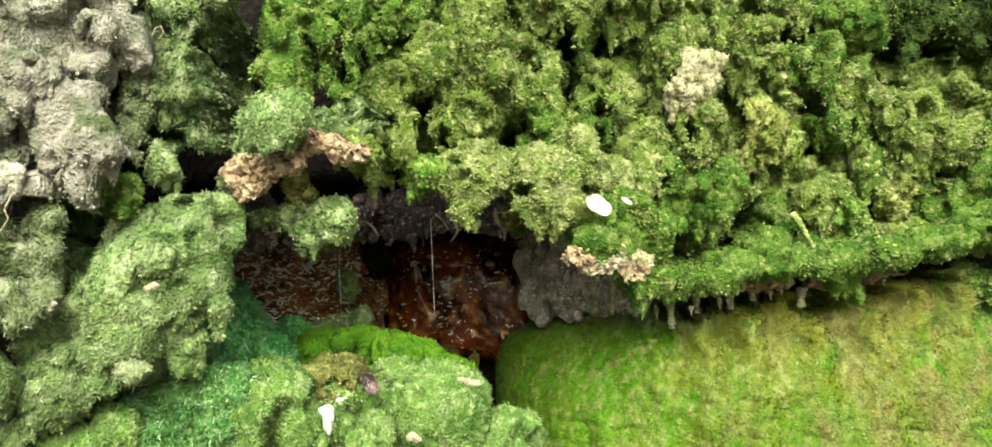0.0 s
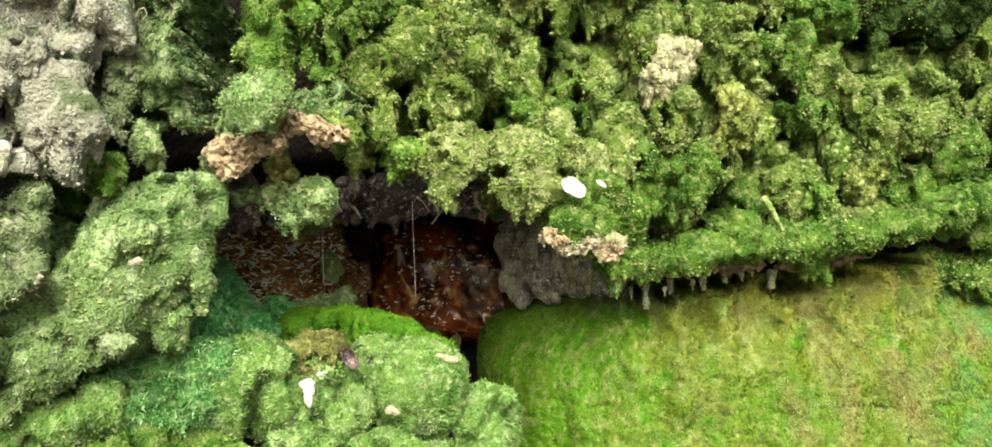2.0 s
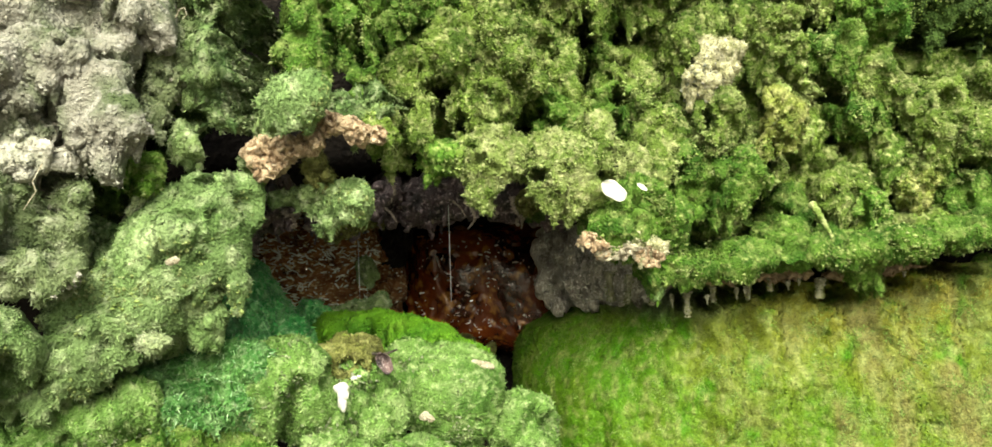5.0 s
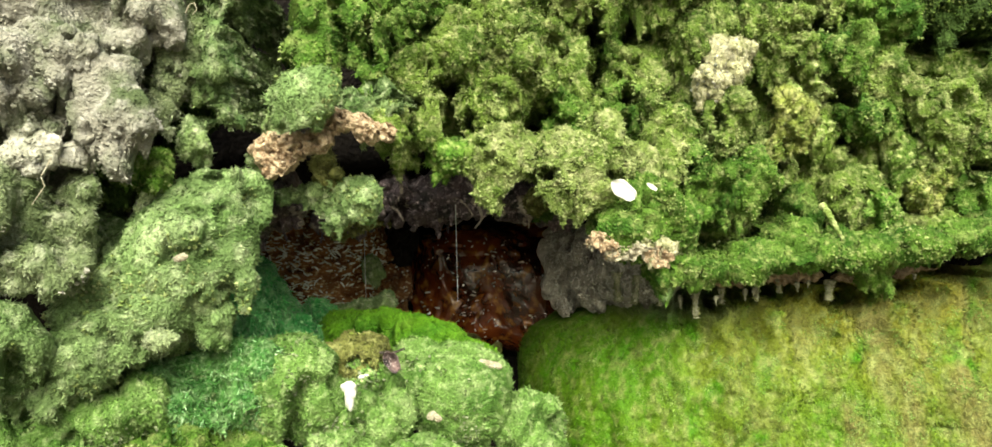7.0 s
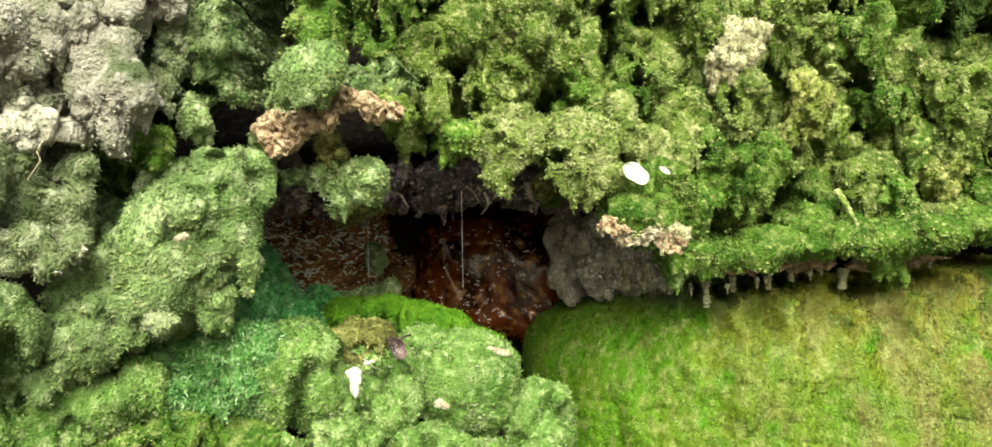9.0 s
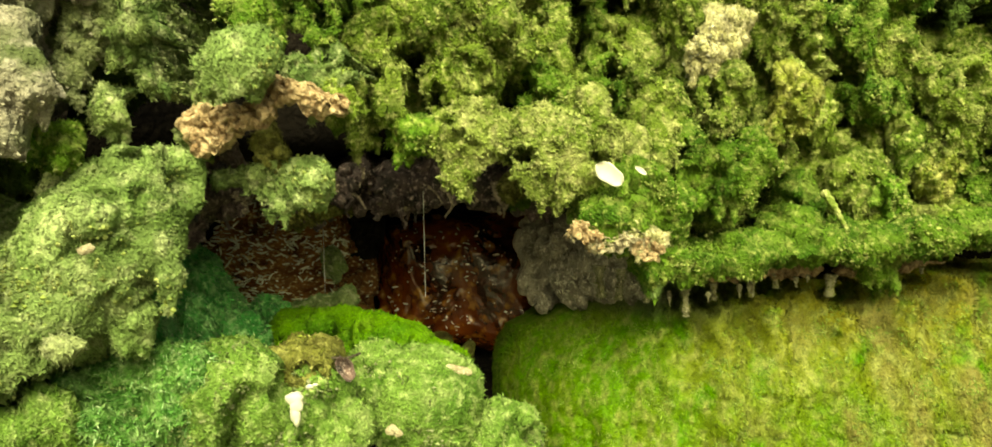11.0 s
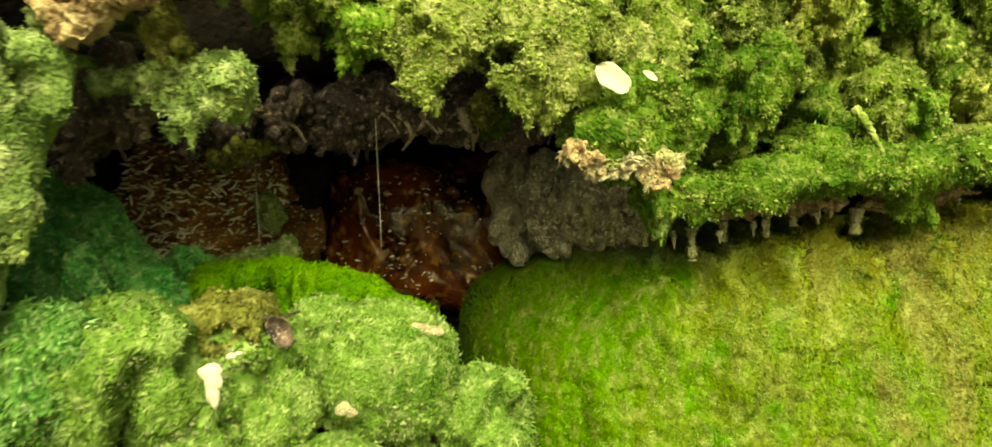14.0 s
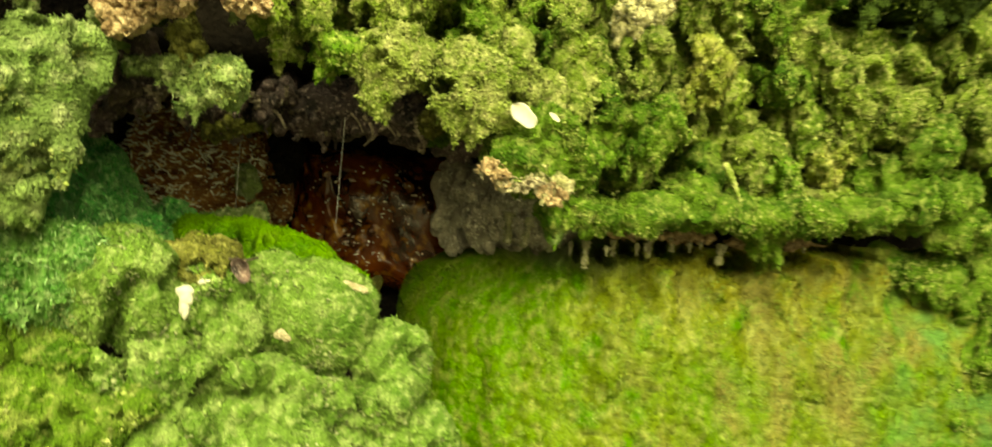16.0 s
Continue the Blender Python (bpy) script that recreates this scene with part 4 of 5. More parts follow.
# the moss brow over the hollow
clump((-0.152, 0.007, 1.351), (0.044, 0.029, 0.030), -20, "olive", rough=0.9)
clump((-0.121, -0.012, 1.298), (0.024, 0.024, 0.055), 0, "olive", rough=0.9, drips=3)
clump((-0.113, -0.007, 1.244), (0.023, 0.023, 0.030), 0, "green", rough=0.9, drips=3)
clump((-0.164, 0.016, 1.256), (0.027, 0.025, 0.025), 0, "olive", rough=0.9, drips=3)
clump((-0.062, 0.028, 1.380), (0.061, 0.038, 0.041), 0, "olive", rough=0.9)
clump((-0.007, 0.016, 1.346), (0.052, 0.039, 0.043), 0, "olive", rough=0.9)
clump((-0.034, 0.029, 1.406), (0.070, 0.032, 0.034), 0, "olive", rough=0.9)
clump((-0.069, 0.025, 1.322), (0.032, 0.029, 0.031), 0, "olive", rough=0.9, drips=2)
clump((-0.022, 0.013, 1.302), (0.030, 0.023, 0.023), 0, "olive", rough=0.9, drips=3)
clump((-0.175, 0.088, 1.436), (0.066, 0.039, 0.043), 0, "green", rough=0.9)
clump((-0.122, 0.077, 1.487), (0.093, 0.035, 0.037), 0, "green", rough=0.9)
clump((-0.027, -0.038, 1.234), (0.041, 0.037, 0.046), 0, "lime", rough=0.75, drips=2)
clump((-0.058, -0.015, 1.247), (0.024, 0.024, 0.026), 0, "lime", rough=0.75, drips=2)
clump((0.058, -0.022, 1.219), (0.052, 0.039, 0.043), 0, "lime", rough=0.75, drips=2)
clump((0.017, -0.001, 1.219), (0.033, 0.030, 0.032), 0, "lime", rough=0.75)
clump((0.108, 0.016, 1.249), (0.039, 0.035, 0.038), 0, "lime", rough=0.75)
clump((0.054, 0.025, 1.296), (0.032, 0.031, 0.045), -25, "green", rough=0.9)
clump((0.085, -0.020, 1.183), (0.036, 0.024, 0.024), 0, "lime", rough=0.75, drips=2)
clump((0.025, 0.063, 1.406), (0.039, 0.036, 0.043), 0, "olive", rough=0.9)
clump((0.074, 0.092, 1.438), (0.047, 0.043, 0.047), 0, "olive", rough=0.9, drips=2)
clump((0.009, 0.056, 1.477), (0.082, 0.034, 0.037), 0, "olive", rough=0.9)
clump((0.160, 0.008, 1.153), (0.061, 0.039, 0.043), 0, "green", rough=0.7)
clump((0.131, 0.012, 1.132), (0.039, 0.029, 0.031), 0, "green", rough=0.7)
clump((0.199, 0.036, 1.142), (0.041, 0.038, 0.050), 0, "green", rough=0.9)
clump((0.201, 0.051, 1.080), (0.028, 0.027, 0.028), 0, "green", rough=0.9, drips=2)
clump((0.206, 0.058, 1.054), (0.014, 0.016, 0.023), 0, "slab", rough=0.7)
clump((0.146, 0.037, 1.208), (0.041, 0.034, 0.037), 0, "lime", rough=0.75)
clump((0.141, -0.013, 1.133), (0.049, 0.024, 0.025), 0, "green", rough=0.6, warp=0.6)
crust(None, (0.105, -0.021, 1.113), (0.022, 0.011, 0.009), 14, TUFA, "tufa_crust", "bare tan tufa fringe under a moss lobe")
crust(None, (0.144, -0.021, 1.102), (0.029, 0.012, 0.011), 5, TUFA_PALE, "tufa_crust", "bare tan tufa fringe under a moss lobe")
crust(None, (0.181, -0.007, 1.093), (0.017, 0.013, 0.013), 0, TUFA, "tufa_crust", "bare tan tufa fringe under a moss lobe")
fringe = crust(None, (0.126, -0.014, 1.112), (0.040, 0.012, 0.008), 6, TUFA_PALE, "tufa_crust", "pale crumbly tufa fringe with hanging tips under a moss lobe")
tip_rng = np.random.RandomState(77)
for k in range(16):
    x = 0.086 + 0.0065 * k + tip_rng.normal() * 0.002
    tip(fringe, (x, -0.020 + 0.012 * tip_rng.rand(), 1.113 - 0.10 * (x - 0.086) + 0.004 * tip_rng.normal()), tip_rng.uniform(0.010, 0.022), tip_rng.uniform(0.003, 0.0055), TUFA_PALE if k % 3 else TUFA, tip_rng)
clump((0.176, -0.011, 1.108), (0.025, 0.013, 0.011), 0, "cream", rough=0.8, drips=2)
clump((0.083, 0.044, 1.356), (0.033, 0.031, 0.042), -20, "olive", rough=0.8)

# the knobbly moss wall
clump((0.129, 0.119, 1.437), (0.031, 0.030, 0.041), 0, "green", drips=3)
clump((0.168, 0.132, 1.361), (0.043, 0.039, 0.050), 0, "olive", drips=3)
clump((0.141, 0.092, 1.285), (0.028, 0.027, 0.040), 0, "green", drips=2)
clump((0.205, 0.079, 1.263), (0.035, 0.033, 0.057), 0, "olive", drips=2)
clump((0.264, 0.138, 1.422), (0.042, 0.036, 0.039), 0, "olive", drips=3)
clump((0.312, 0.139, 1.389), (0.038, 0.035, 0.040), 0, "lime", drips=2)
clump((0.269, 0.145, 1.335), (0.034, 0.032, 0.039), 0, "olive", drips=2)
clump((0.314, 0.092, 1.289), (0.035, 0.033, 0.044), 0, "olive", drips=3)
clump((0.276, 0.117, 1.239), (0.032, 0.030, 0.042), 0, "olive", drips=2)
clump((0.310, 0.103, 1.185), (0.053, 0.035, 0.038), 0, "green", drips=2)
clump((0.240, 0.073, 1.205), (0.025, 0.025, 0.042), 0, "green", drips=2)
clump((0.265, 0.121, 1.155), (0.032, 0.027, 0.028), 0, "green", drips=2)
clump((0.346, 0.109, 1.211), (0.030, 0.029, 0.031), 0, "green", drips=2)
clump((0.399, 0.114, 1.398), (0.034, 0.032, 0.044), 0, "olive", drips=2)
clump((0.431, 0.123, 1.331), (0.036, 0.034, 0.038), 0, "lime", drips=2)
clump((0.392, 0.084, 1.285), (0.026, 0.026, 0.037), 0, "yellow", drips=2)
clump((0.495, 0.111, 1.390), (0.031, 0.030, 0.041), 0, "green", drips=2)
clump((0.571, 0.146, 1.346), (0.048, 0.035, 0.037), 0, "olive", drips=2)
clump((0.545, 0.150, 1.296), (0.050, 0.028, 0.028), 0, "green", drips=2)
clump((0.479, 0.152, 1.268), (0.027, 0.026, 0.029), 0, "olive", drips=2)
clump((0.514, 0.143, 1.171), (0.047, 0.036, 0.039), 0, "olive", drips=3)
clump((0.541, 0.117, 1.144), (0.030, 0.024, 0.024), 0, "green", drips=2)
clump((0.620, 0.126, 1.170), (0.025, 0.025, 0.026), 0, "yellow", drips=2)
clump((0.653, 0.124, 1.299), (0.043, 0.035, 0.038), 0, "olive", drips=3)
clump((0.705, 0.127, 1.254), (0.047, 0.037, 0.040), 0, "olive", drips=2)
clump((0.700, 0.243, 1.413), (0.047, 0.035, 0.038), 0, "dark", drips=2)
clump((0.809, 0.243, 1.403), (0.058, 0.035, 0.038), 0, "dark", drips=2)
clump((0.772, 0.147, 1.318), (0.046, 0.036, 0.039), 0, "olive", drips=2)
clump((0.710, 0.150, 1.159), (0.038, 0.035, 0.039), 0, "green", drips=3)
clump((0.780, 0.149, 1.212), (0.043, 0.039, 0.046), 0, "green", drips=3)
clump((0.595, 0.155, 1.229), (0.036, 0.034, 0.036), 0, "olive", drips=3)
clump((0.654, 0.141, 1.226), (0.036, 0.029, 0.030), 0, "olive", drips=2)
clump((0.453, 0.151, 1.477), (0.046, 0.033, 0.035), 0, "olive", drips=2)
clump((0.334, 0.138, 1.468), (0.046, 0.033, 0.035), 0, "olive", drips=2)
clump((0.557, 0.149, 1.454), (0.046, 0.040, 0.044), 0, "green", drips=2)
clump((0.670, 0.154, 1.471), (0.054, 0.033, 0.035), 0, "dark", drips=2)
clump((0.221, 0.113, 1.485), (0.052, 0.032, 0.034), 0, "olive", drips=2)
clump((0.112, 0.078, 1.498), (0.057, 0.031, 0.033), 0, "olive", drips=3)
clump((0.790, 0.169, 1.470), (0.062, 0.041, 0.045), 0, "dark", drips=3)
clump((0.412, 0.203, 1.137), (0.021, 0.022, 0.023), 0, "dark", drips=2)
clump((0.385, 0.149, 1.241), (0.026, 0.026, 0.039), 0, "olive", drips=3)
clump((0.871, 0.181, 1.390), (0.056, 0.048, 0.054), 0, "olive", drips=3)
clump((0.872, 0.151, 1.265), (0.055, 0.048, 0.053), 0, "olive", drips=2)
clump((0.853, 0.165, 1.154), (0.056, 0.034, 0.036), 0, "green", drips=2)
clump((1.004, 0.216, 1.371), (0.065, 0.057, 0.075), 0, "green", drips=3)
clump((0.965, 0.152, 1.211), (0.063, 0.055, 0.072), 0, "green", drips=2)
clump((0.981, 0.217, 1.497), (0.073, 0.049, 0.056), 0, "olive", drips=2)
clump((0.555, 0.125, 1.055), (0.023, 0.023, 0.026), 0, "green", drips=3)
clump((0.308, 0.083, 1.380), (0.032, 0.023, 0.023), 0, "cream", rough=0.8)
clump((0.277, 0.070, 1.332), (0.021, 0.018, 0.017), 0, "cream")

# the ledge over the apron
clump((0.259, 0.073, 1.066), (0.046, 0.035, 0.026), 0, "green", rough=0.50, warp=0.55)
clump((0.339, 0.078, 1.072), (0.056, 0.040, 0.023), -8, "green", rough=0.50, warp=0.55)
clump((0.416, 0.078, 1.084), (0.060, 0.040, 0.023), -4, "green", rough=0.50, warp=0.55)
clump((0.501, 0.083, 1.085), (0.060, 0.040, 0.023), -4, "green", rough=0.50, warp=0.55)
clump((0.587, 0.088, 1.093), (0.060, 0.040, 0.023), -7, "green", rough=0.50, warp=0.55)
clump((0.673, 0.093, 1.105), (0.061, 0.040, 0.025), -8, "green", rough=0.50, warp=0.55)
clump((0.740, 0.098, 1.122), (0.044, 0.040, 0.027), -6, "green", rough=0.50, warp=0.55)
clump((0.336, 0.130, 1.075), (0.050, 0.050, 0.022), -5, "green", rough=0.50, warp=0.55)
clump((0.421, 0.140, 1.101), (0.045, 0.055, 0.036), -15, "green", rough=0.50, warp=0.55)
clump((0.442, 0.155, 1.138), (0.031, 0.040, 0.043), 0, "green", rough=0.50, warp=0.55)
clump((0.512, 0.140, 1.094), (0.052, 0.055, 0.030), -5, "green", rough=0.50, warp=0.55)
clump((0.593, 0.140, 1.101), (0.061, 0.055, 0.032), -8, "olive", rough=0.50, warp=0.55)
clump((0.677, 0.145, 1.112), (0.063, 0.055, 0.032), -8, "olive", rough=0.50, warp=0.55)
clump((0.763, 0.150, 1.120), (0.059, 0.055, 0.035), -8, "green", rough=0.50, warp=0.55)
clump((0.769, 0.104, 1.130), (0.079, 0.029, 0.030), -12, "green", rough=0.7)
clump((0.861, 0.133, 1.094), (0.060, 0.027, 0.028), 0, "green", rough=0.7)

# the dark green flank beyond the apron
clump((0.932, 0.223, 0.953), (0.066, 0.057, 0.088), 0, "green", rough=0.8)
clump((0.955, 0.185, 1.013), (0.074, 0.055, 0.063), 0, "green", rough=0.8)
clump((0.916, 0.171, 0.803), (0.063, 0.055, 0.116), 0, "green", rough=0.8)
clump((1.002, 0.150, 0.870), (0.083, 0.070, 0.155), 0, "green", rough=0.8)
clump((0.956, 0.163, 0.631), (0.096, 0.080, 0.127), 0, "green", rough=0.8)
clump((0.863, 0.183, 1.016), (0.063, 0.043, 0.047), 0, "green", rough=0.8)
clump((0.797, 0.195, 1.030), (0.038, 0.024, 0.023), 0, "green", rough=0.8)

# the crusted underside of the ledge
crust(None, (0.338, 0.139, 1.032), (0.045, 0.008, 0.006), -6, TUFA, "tufa_crust", "thin tan tufa crust under the moss ledge")
crust(None, (0.428, 0.149, 1.036), (0.041, 0.008, 0.005), -6, TUFA, "tufa_crust", "thin tan tufa crust under the moss ledge")
crust(None, (0.530, 0.159, 1.035), (0.041, 0.008, 0.005), -6, TUFA, "tufa_crust", "thin tan tufa crust under the moss ledge")
crust(None, (0.618, 0.159, 1.040), (0.046, 0.008, 0.005), -6, TUFA, "tufa_crust", "thin tan tufa crust under the moss ledge")

# dull moss along the hollow's brow
clump((-0.269, 0.274, 1.135), (0.032, 0.015, 0.014), 0, "brown", rough=0.8)
clump((-0.306, 0.283, 1.122), (0.027, 0.015, 0.014), 0, "brown", rough=0.8)
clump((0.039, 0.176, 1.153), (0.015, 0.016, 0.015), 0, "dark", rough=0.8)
clump((0.018, 0.137, 1.173), (0.014, 0.016, 0.020), 0, "brown", rough=0.8)
clump((-0.098, 0.443, 0.853), (0.047, 0.023, 0.023), 0, "brown", rough=0.6, label="thin brown moss film on the rust rock", dense=0.6)


# ---- the continuous moss behind the clumps ----
def moss_mat(name, x0, x1, low, high, depth, material, label, seed, crumb):
    """A knobbly sheet of moss on the rock, its cushions sagging over one another."""
    us, ws = np.linspace(x0, x1, int((x1 - x0) / 0.0036)), np.linspace(0, 1, 150)

    def place(x, w):
        bottom = low(x) + 0.03 * perlin(np.stack([x * 22, 0 * x, 0 * x + seed], 1)) + 0.012 * perlin(np.stack([x * 80, 0 * x, 0 * x + seed], 1))
        z = bottom + (high - bottom) * w
        p = np.stack([x, depth(x), z], 1)
        q = p + 0.022 * np.stack([perlin(p * 16 + k + seed) for k in (3.1, 17.9, 40.3)], 1)
        h = 0.045 * cushions(q / (0.065, 0.3, 0.085), 2) + 0.018 * cushions(q / (0.028, 0.1, 0.034), 9) + 0.006 * grain(p) * cushions(q / (0.011, 0.05, 0.011), 4)
        h = h - 0.6 * np.clip(perlin(p * (15, 5, 13) + 33.7) - 0.12, 0, 1)
        h = h + 0.010 * perlin(p * (46, 9, 10)) + 0.0015 * perlin(p / 0.004)
        p[:, 1] -= h - np.clip(0.08 - w, 0, 1) * 1.2
        p[:, 2] -= 0.55 * np.clip(h, 0, 1)
        return sink(p)

    me, p, f = grid(name, us, ws, place, material, "")
    mat = tagged(new(name, me), label, "moss")
    tri = np.concatenate([f[:, [0, 1, 2]], f[:, [0, 2, 3]]])
    rng = np.random.RandomState(seed)
    lv, lf, ln = leaves(p, tri, 150000, 0.0045, rng, 0.6, 0.5, 0.42)
    part("moss_leaves", mesh_of("moss_leaves", lv, lf, material, True, ln), mat, kind="stuff")
    cv, cf = crumbs(p, tri, 24000, rng, 0.3)
    part("granular_moss", mesh_of("granular_moss", cv, cf, crumb, False), mat, "pale granular moss crust, on boulders also standing in for wet glints", "stuff")
    return mat


moss_mat("moss_mat", -0.16, 1.12, lambda x: np.interp(x, [-0.16, 0.0, 0.1, 0.2, 0.3, 1.1], [1.27, 1.25, 1.20, 1.14, 1.09, 1.11]), 1.62,
         lambda x: np.interp(x, [-0.2, 0, 0.1, 0.3, 0.5, 0.8, 1.1], [0.19, 0.16, 0.19, 0.215, 0.225, 0.26, 0.30]), MOSS["olive"],
         "olive green knobbly moss covering the tufa wall", 3, MOSS["crumb"])
# recess sheet takes the darkened moss, so its shade is painted
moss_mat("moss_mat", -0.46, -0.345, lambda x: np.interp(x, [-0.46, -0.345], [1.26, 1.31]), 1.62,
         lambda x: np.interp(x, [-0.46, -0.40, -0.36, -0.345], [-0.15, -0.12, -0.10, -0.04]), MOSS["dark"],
         "moss covering the tufa recess, its shade put into the colour", 5, MOSS["olive"])
moss_mat("tufa_mat", -0.80, -0.42, lambda x: np.interp(x, [-0.8, -0.42], [1.05, 1.30]), 1.62,
         lambda x: np.interp(x, [-0.8, -0.55, -0.47, -0.42], [-0.25, -0.215, -0.19, -0.12]), MOSS["pale"],
         "pale grey lichen crust covering the tufa shoulder", 8, MOSS["pale"])


# ---- small things ----
def plain(name, colour, rough=0.6, spec=0.5):
    m, nt, bsdf = nodes_of(name)
    shade = mix(nt, colour, tuple(0.8 * c for c in colour), noise_at(nt, 70, 4, low=0.4, high=0.7))
    nt.links.new(shade, bsdf.inputs["Base Color"])
    bsdf.inputs["Roughness"].default_value, bsdf.inputs["Specular IOR Level"].default_value = rough, spec
    return m


PETAL = plain("white_petal", (0.50, 0.49, 0.44), 0.8)
LEAF = stone("dead_leaf", (0.015, 0.010, 0.014), (0.20, 0.13, 0.13), (0.60, 0.52, 0.52), 75, 0.5)
BARK = stone("wet_twig", (0.02, 0.015, 0.012), (0.05, 0.04, 0.03), (0.12, 0.09, 0.07), 90, 0.6)


def petal(centre, long, wide, tilt, material, name, label, category, curl=0.12, yaw=0.0):
    """A thin curled blade with a rounded, slightly uneven outline, 1 mm thick."""
    rows, cols = 14, 9
    front_v = []
    for i in range(rows):
        u = i / (rows - 1) * 2 - 1
        half = wide / 2 * math.sqrt(max(0.02, 1 - abs(u) ** 2.4)) * (1 + 0.08 * math.sin(5 * u + long * 90))
        for j in range(cols):
            w = j / (cols - 1) * 2 - 1
            front_v.append((u * long / 2, -curl * wide * (w * w + 0.5 * u * u) + 0.03 * wide * math.sin(7 * u + 3 * w), w * half))
    front_v = np.array(front_v)
    back_v = front_v + (0, 0.001, 0)
    f = [(i * cols + j, i * cols + j + 1, (i + 1) * cols + j + 1, (i + 1) * cols + j) for i in range(rows - 1) for j in range(cols - 1)]
    n = rows * cols
    rim = [i * cols for i in range(rows)] + [(rows - 1) * cols + j for j in range(1, cols)]
    rim += [i * cols + cols - 1 for i in range(rows - 2, -1, -1)] + [j for j in range(cols - 2, 0, -1)]
    f += [tuple(n + k for k in reversed(q)) for q in f]
    f += [(a, b, b + n, a + n) for a, b in zip(rim, rim[1:] + rim[:1])]
    ob = new(name, mesh_of(name, np.concatenate([front_v, back_v]), np.array(f), material))
    ob.matrix_world = pose(*centre, 0, 0, yaw) @ pose(0, 0, 0, 0, tilt, 0)
    return tagged(ob, label, category)


def flake(centre, arms, material, name, label, category):
    """A small knotty chip made of a few fused lobes."""
    bm = bmesh.new()
    for x, z, rx, rz in arms:
        bmesh.ops.create_icosphere(bm, subdivisions=3, radius=1.0, matrix=Matrix.Translation((x, 0, z)) @ Matrix.Diagonal((rx, 0.45 * min(rx, rz) + 0.002, rz, 1)))
    me = bpy.data.meshes.new(name)
    bm.to_mesh(me)
    bm.free()
    me.materials.append(material)
    v = np.array([p.co for p in me.vertices])
    v = v + (0.0045 * fbm(v / 0.011) + 0.0012 * perlin(v / 0.0028))[:, None] * v / (np.linalg.norm(v, axis=1)[:, None] + 1e-6)
    me.vertices.foreach_set("co", v.astype(np.float32).ravel())
    me.polygons.foreach_set("use_smooth", np.full(len(me.polygons), True))
    ob = new(name, me)
    ob.location = centre
    return tagged(ob, label, category)


def twig(points, radius, material, label):
    data = bpy.data.curves.new("twig", "CURVE")
    data.dimensions, data.bevel_depth, data.bevel_resolution = "3D", radius, 2
    s = data.splines.new("POLY")
    s.points.add(len(points) - 1)
    for q, (x, y, z) in zip(s.points, points):
        q.co = (x, y, z, 1)
    for k, q in enumerate(s.points):
        q.radius = 1.0 - 0.5 * k / len(points)
    data.materials.append(material)
    return tagged(new("twig", data), label, "twig")


WATER, nt, bsdf = nodes_of("water")
bsdf.inputs["Base Color"].default_value = (0.95, 0.97, 1.0, 1)
bsdf.inputs["Roughness"].default_value = 0.05
bsdf.inputs["Transmission Weight"].default_value = 0.6
bsdf.inputs["IOR"].default_value = 1.33


def thread(x, y, top, bottom, radius):
    """A thin thread of falling water, beaded along its length."""
    rings, sides = 26, 6
    verts, faces = [], []
    for i in range(rings):
        s = i / (rings - 1)
        r = radius * (0.55 + 0.45 * math.sin(9 * s + x * 50) ** 2) * (1 - 0.4 * s)
        verts += [(x + r * math.cos(2 * math.pi * j / sides), y + r * math.sin(2 * math.pi * j / sides), top + (bottom - top) * s) for j in range(sides)]
    for i in range(rings - 1):
        faces += [(i * sides + j, i * sides + (j + 1) % sides, (i + 1) * sides + (j + 1) % sides, (i + 1) * sides + j) for j in range(sides)]
    return tagged(new("water_thread", mesh_of("water_thread", np.array(verts), np.array(faces), WATER)),
                  "thin thread of dripping water in front of the hollow", "water", "threads of dripping water")


DRIP = stone("drip_tufa", (0.14, 0.13, 0.08), (0.30, 0.29, 0.20), (0.52, 0.50, 0.40), 50, 0.6)


def dripstone(top, length, radius):
    ob = root(None, top, length, radius, DRIP, 0.02, 0.95)
    ob.name = "dripstone"
    return tagged(ob, "short pale dripstone hanging under the moss ledge", "dripstone", "dripstones under the ledge")


def mossy_dripstone(top, length, radius):
    """A little waisted column where a dripstone has met the moss below, its surface crusted and uneven."""
    rings, sides = 16, 12
    s = np.linspace(0, 1, rings)
    ang = np.linspace(0, 2 * math.pi, sides, endpoint=False)
    r = radius * (0.6 + 1.2 * (1 - s) ** 3 + 0.55 * s ** 2) * (1 + 0.14 * rng.normal(size=rings))
    lump = 1 + 0.12 * rng.normal(size=(rings, sides))
    sway = rng.normal(size=2) * 0.12 * length
    v = np.stack([top[0] + sway[0] * s[:, None] + r[:, None] * lump * np.cos(ang), top[1] + r[:, None] * lump * np.sin(ang), np.repeat(top[2] - s[:, None] * length, sides, 1)], 2).reshape(-1, 3)
    f = np.array([(i * sides + j, (i + 1) * sides + j, (i + 1) * sides + (j + 1) % sides, i * sides + (j + 1) % sides) for i in range(rings - 1) for j in range(sides)])
    body = tagged(new("mossy_dripstone", mesh_of("mossy_dripstone", v, f, DRIP)), "waisted grey-green tufa column between ledge and moss apron", "dripstone", "dripstones under the ledge")
    tri = np.concatenate([f[:, [0, 1, 2]], f[:, [0, 2, 3]]])
    lv, lf, ln = leaves(v, tri[len(tri) // 4:], 160000, 0.004, rng, 0.7, 0.3, 0.3)
    part("moss_leaves", mesh_of("moss_leaves", lv, lf, MOSS["yellow"], True, ln), body, kind="stuff")
    return body


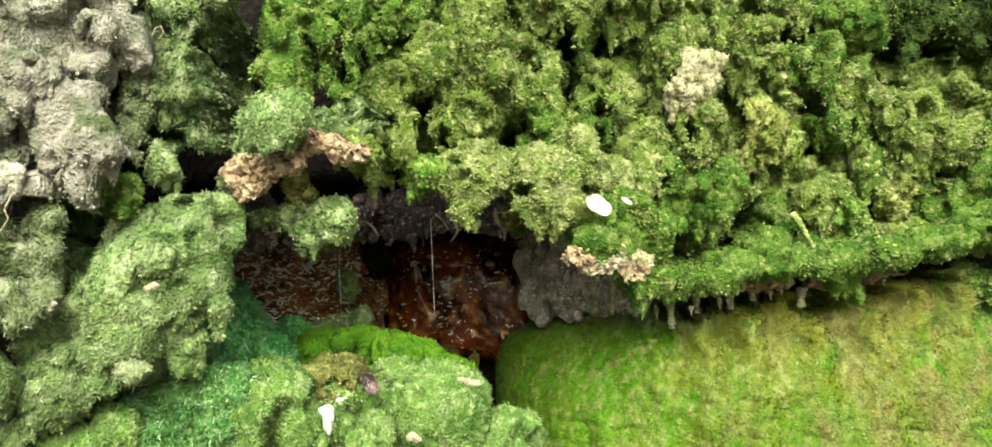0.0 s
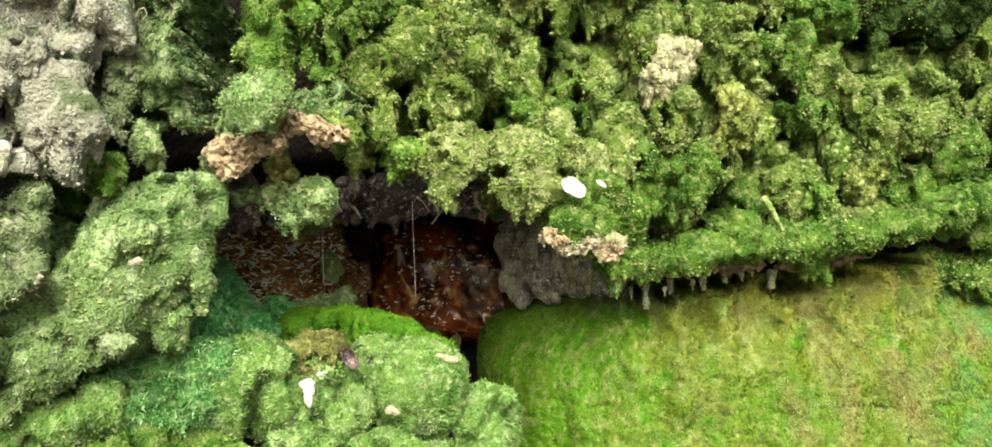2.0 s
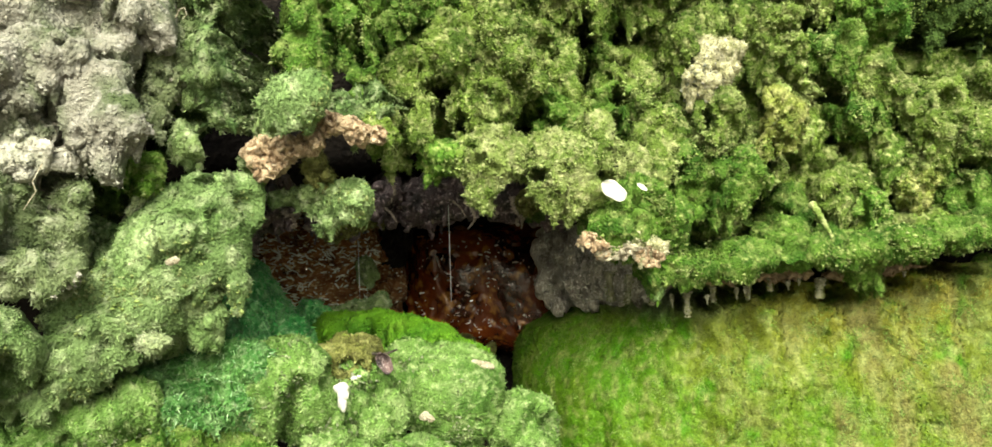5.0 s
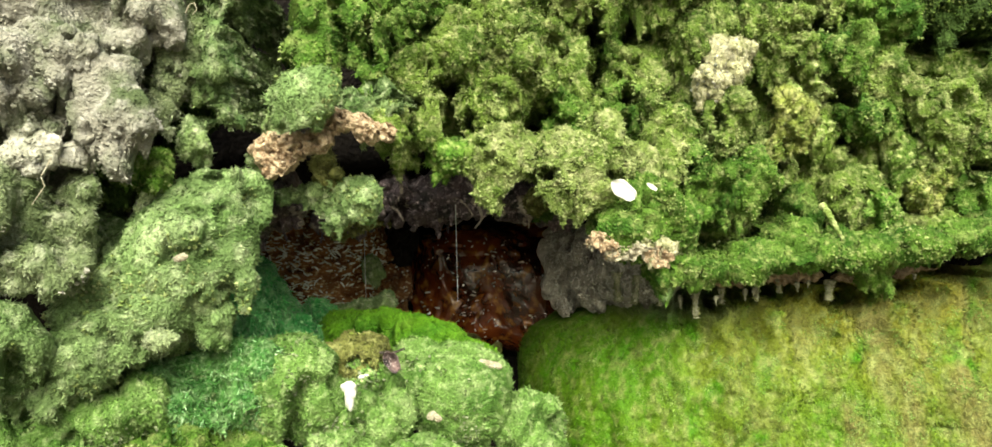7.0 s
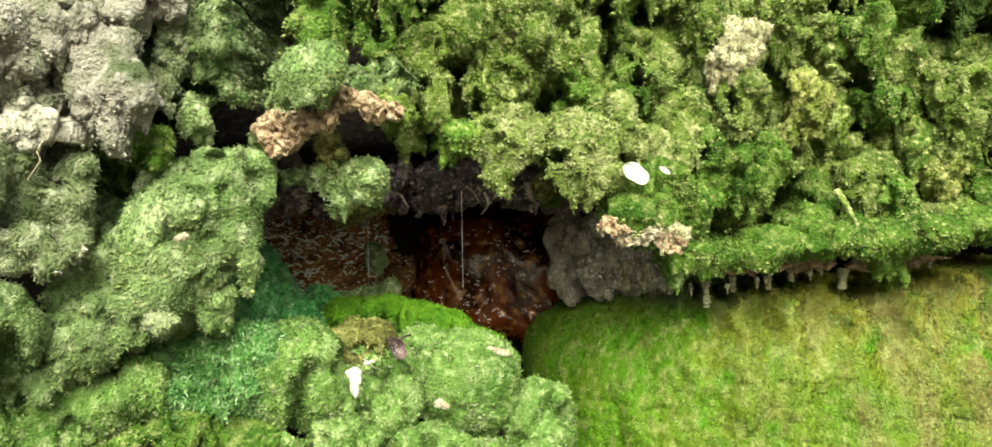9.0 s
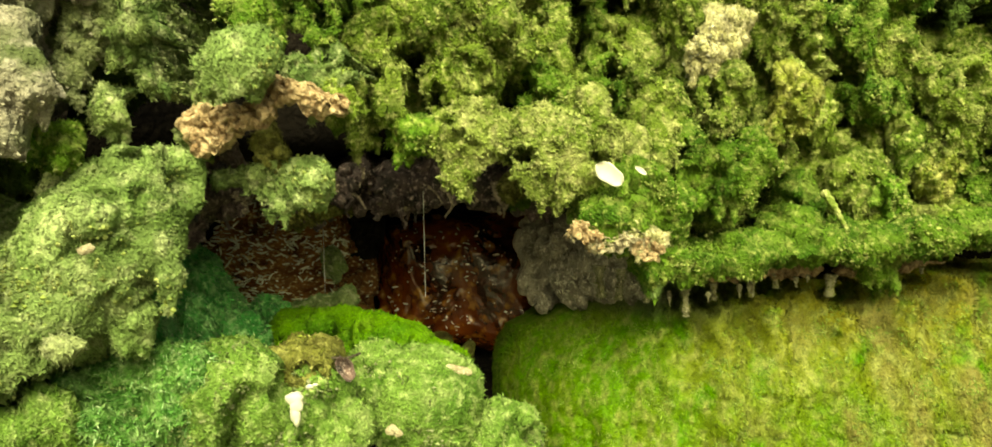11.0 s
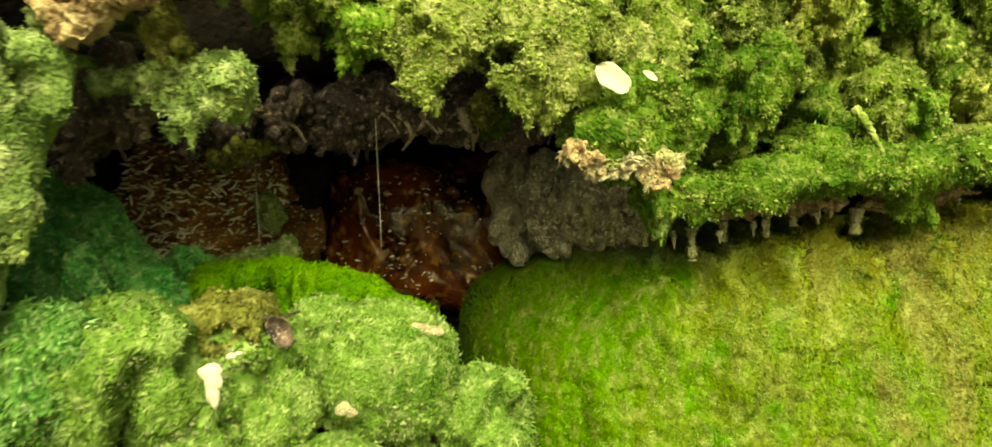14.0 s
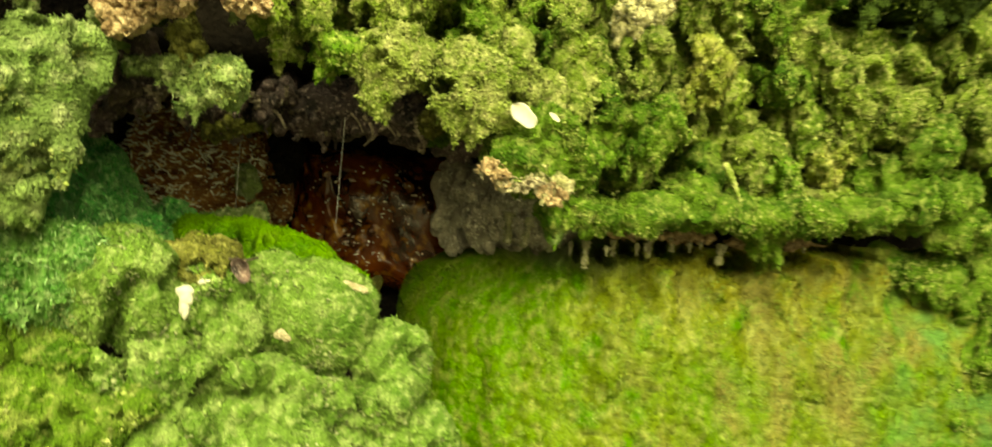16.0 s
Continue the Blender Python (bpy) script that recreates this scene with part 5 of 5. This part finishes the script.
petal((0.1302, -0.0439, 1.1820), 0.038, 0.022, 36, PETAL, "fallen_petal", "white oval petal lying on the moss", "petal")
petal((0.1719, -0.0236, 1.1854), 0.017, 0.006, 35, PETAL, "fallen_petal", "small white petal shred lying on the moss", "petal")
flake((-0.2182, -0.1508, 0.9433), ((0, 0.009, 0.0095, 0.007), (0.002, 0.003, 0.0075, 0.011), (0.001, -0.005, 0.006, 0.012), (0.002, -0.012, 0.004, 0.008)), PETAL, "white_chip", "white bone-like chip stuck in the moss", "chip")
flake((-0.2033, -0.1445, 0.9628), ((0, 0, 0.004, 0.0022), (0.006, 0.003, 0.003, 0.002)), PETAL, "white_chip", "small white crumb on a mossy boulder", "chip")
flake((-0.1196, -0.1302, 0.9093), ((0, 0, 0.008, 0.006), (0.006, -0.003, 0.005, 0.005)), TUFA_PALE, "tufa_chip", "small cream tufa chip on a mossy boulder", "chip")
flake((-0.0625, -0.0528, 0.9541), ((0, 0, 0.016, 0.006), (0.014, -0.003, 0.014, 0.006), (-0.012, 0.003, 0.008, 0.005)), TUFA_PALE, "tufa_chip", "pale grey bare tufa chip on a mossy boulder", "chip")
flake((-0.3600, -0.2685, 1.1236), ((0, 0, 0.008, 0.004), (0.004, 0.002, 0.005, 0.004)), TUFA_PALE, "tufa_chip", "small cream tufa chip on the moss slab", "chip")
petal((-0.1713, -0.1056, 0.9742), 0.030, 0.018, 60, LEAF, "dead_leaf", "curled mottled pinkish-brown dead leaf between mossy boulders", "leaf", 0.55)
twig(((-0.2039, -0.0927, 0.9869), (-0.1901, -0.0980, 0.9820), (-0.1738, -0.1030, 0.9819), (-0.1575, -0.0977, 0.9865)), 0.0022, BARK, "short dark wet twig beside the dead leaf")
stub = bent_root(None, ((0.450, 0.098, 1.152), (0.456, 0.086, 1.138), (0.461, 0.082, 1.126), (0.466, 0.079, 1.114), (0.473, 0.078, 1.102)), 0.0062, MOSS["lime"])
stub.name = "root_stub"
tagged(stub, "pale mossy root stub hanging from the wall", "root")
thread(-0.1140, 0.2202, 1.1598, 0.9930, 0.0009)
thread(-0.2881, 0.2960, 1.0975, 0.9875, 0.0009)
thread(-0.3920, 0.2014, 1.1776, 1.1385, 0.0009)
clump((-0.286, 0.348, 1.035), (0.020, 0.021, 0.024), 0, "greygreen", rough=0.6, label="small pale green tuft on the wet rock")
mossy_dripstone((0.1574, 0.2200, 1.0386), 0.050, 0.0059)
mossy_dripstone((0.1890, 0.2000, 1.0350), 0.048, 0.0050)
mossy_dripstone((0.2246, 0.1700, 1.0297), 0.041, 0.0049)
mossy_dripstone((0.2687, 0.1350, 1.0163), 0.042, 0.0047)
mossy_dripstone((0.3144, 0.1500, 1.0194), 0.025, 0.0047)
mossy_dripstone((0.3742, 0.1550, 1.0286), 0.032, 0.0040)
mossy_dripstone((0.4082, 0.1600, 1.0328), 0.024, 0.0040)
mossy_dripstone((0.4822, 0.1400, 1.0310), 0.032, 0.0063)
mossy_dripstone((0.5701, 0.1650, 1.0387), 0.024, 0.0048)
dripstone((0.3487, 0.1400, 1.0193), 0.020, 0.0035)
dripstone((0.3640, 0.1400, 1.0208), 0.014, 0.0030)
dripstone((0.4302, 0.1400, 1.0287), 0.016, 0.0035)
dripstone((0.4485, 0.1400, 1.0311), 0.012, 0.0030)
dripstone((0.2424, 0.1200, 1.0139), 0.022, 0.0030)
dripstone((0.2947, 0.1100, 1.0136), 0.016, 0.0029)
dripstone((0.6133, 0.1400, 1.0386), 0.010, 0.0030)
twig(((-0.4517, -0.3265, 1.2270), (-0.4584, -0.3327, 1.2095), (-0.4531, -0.3363, 1.2006), (-0.4640, -0.3395, 1.1835)), 0.0007, TUFA_PALE, "thin bleached root hair on the pale tufa")
twig(((-0.3593, -0.2335, 1.3812), (-0.3531, -0.2369, 1.3893), (-0.3473, -0.2378, 1.3909), (-0.3453, -0.2373, 1.3838), (-0.3511, -0.2356, 1.3791)), 0.0007, TUFA_PALE, "thin curled bleached root on the moss")

for spec in CLUMPS:
    build_clump(spec)
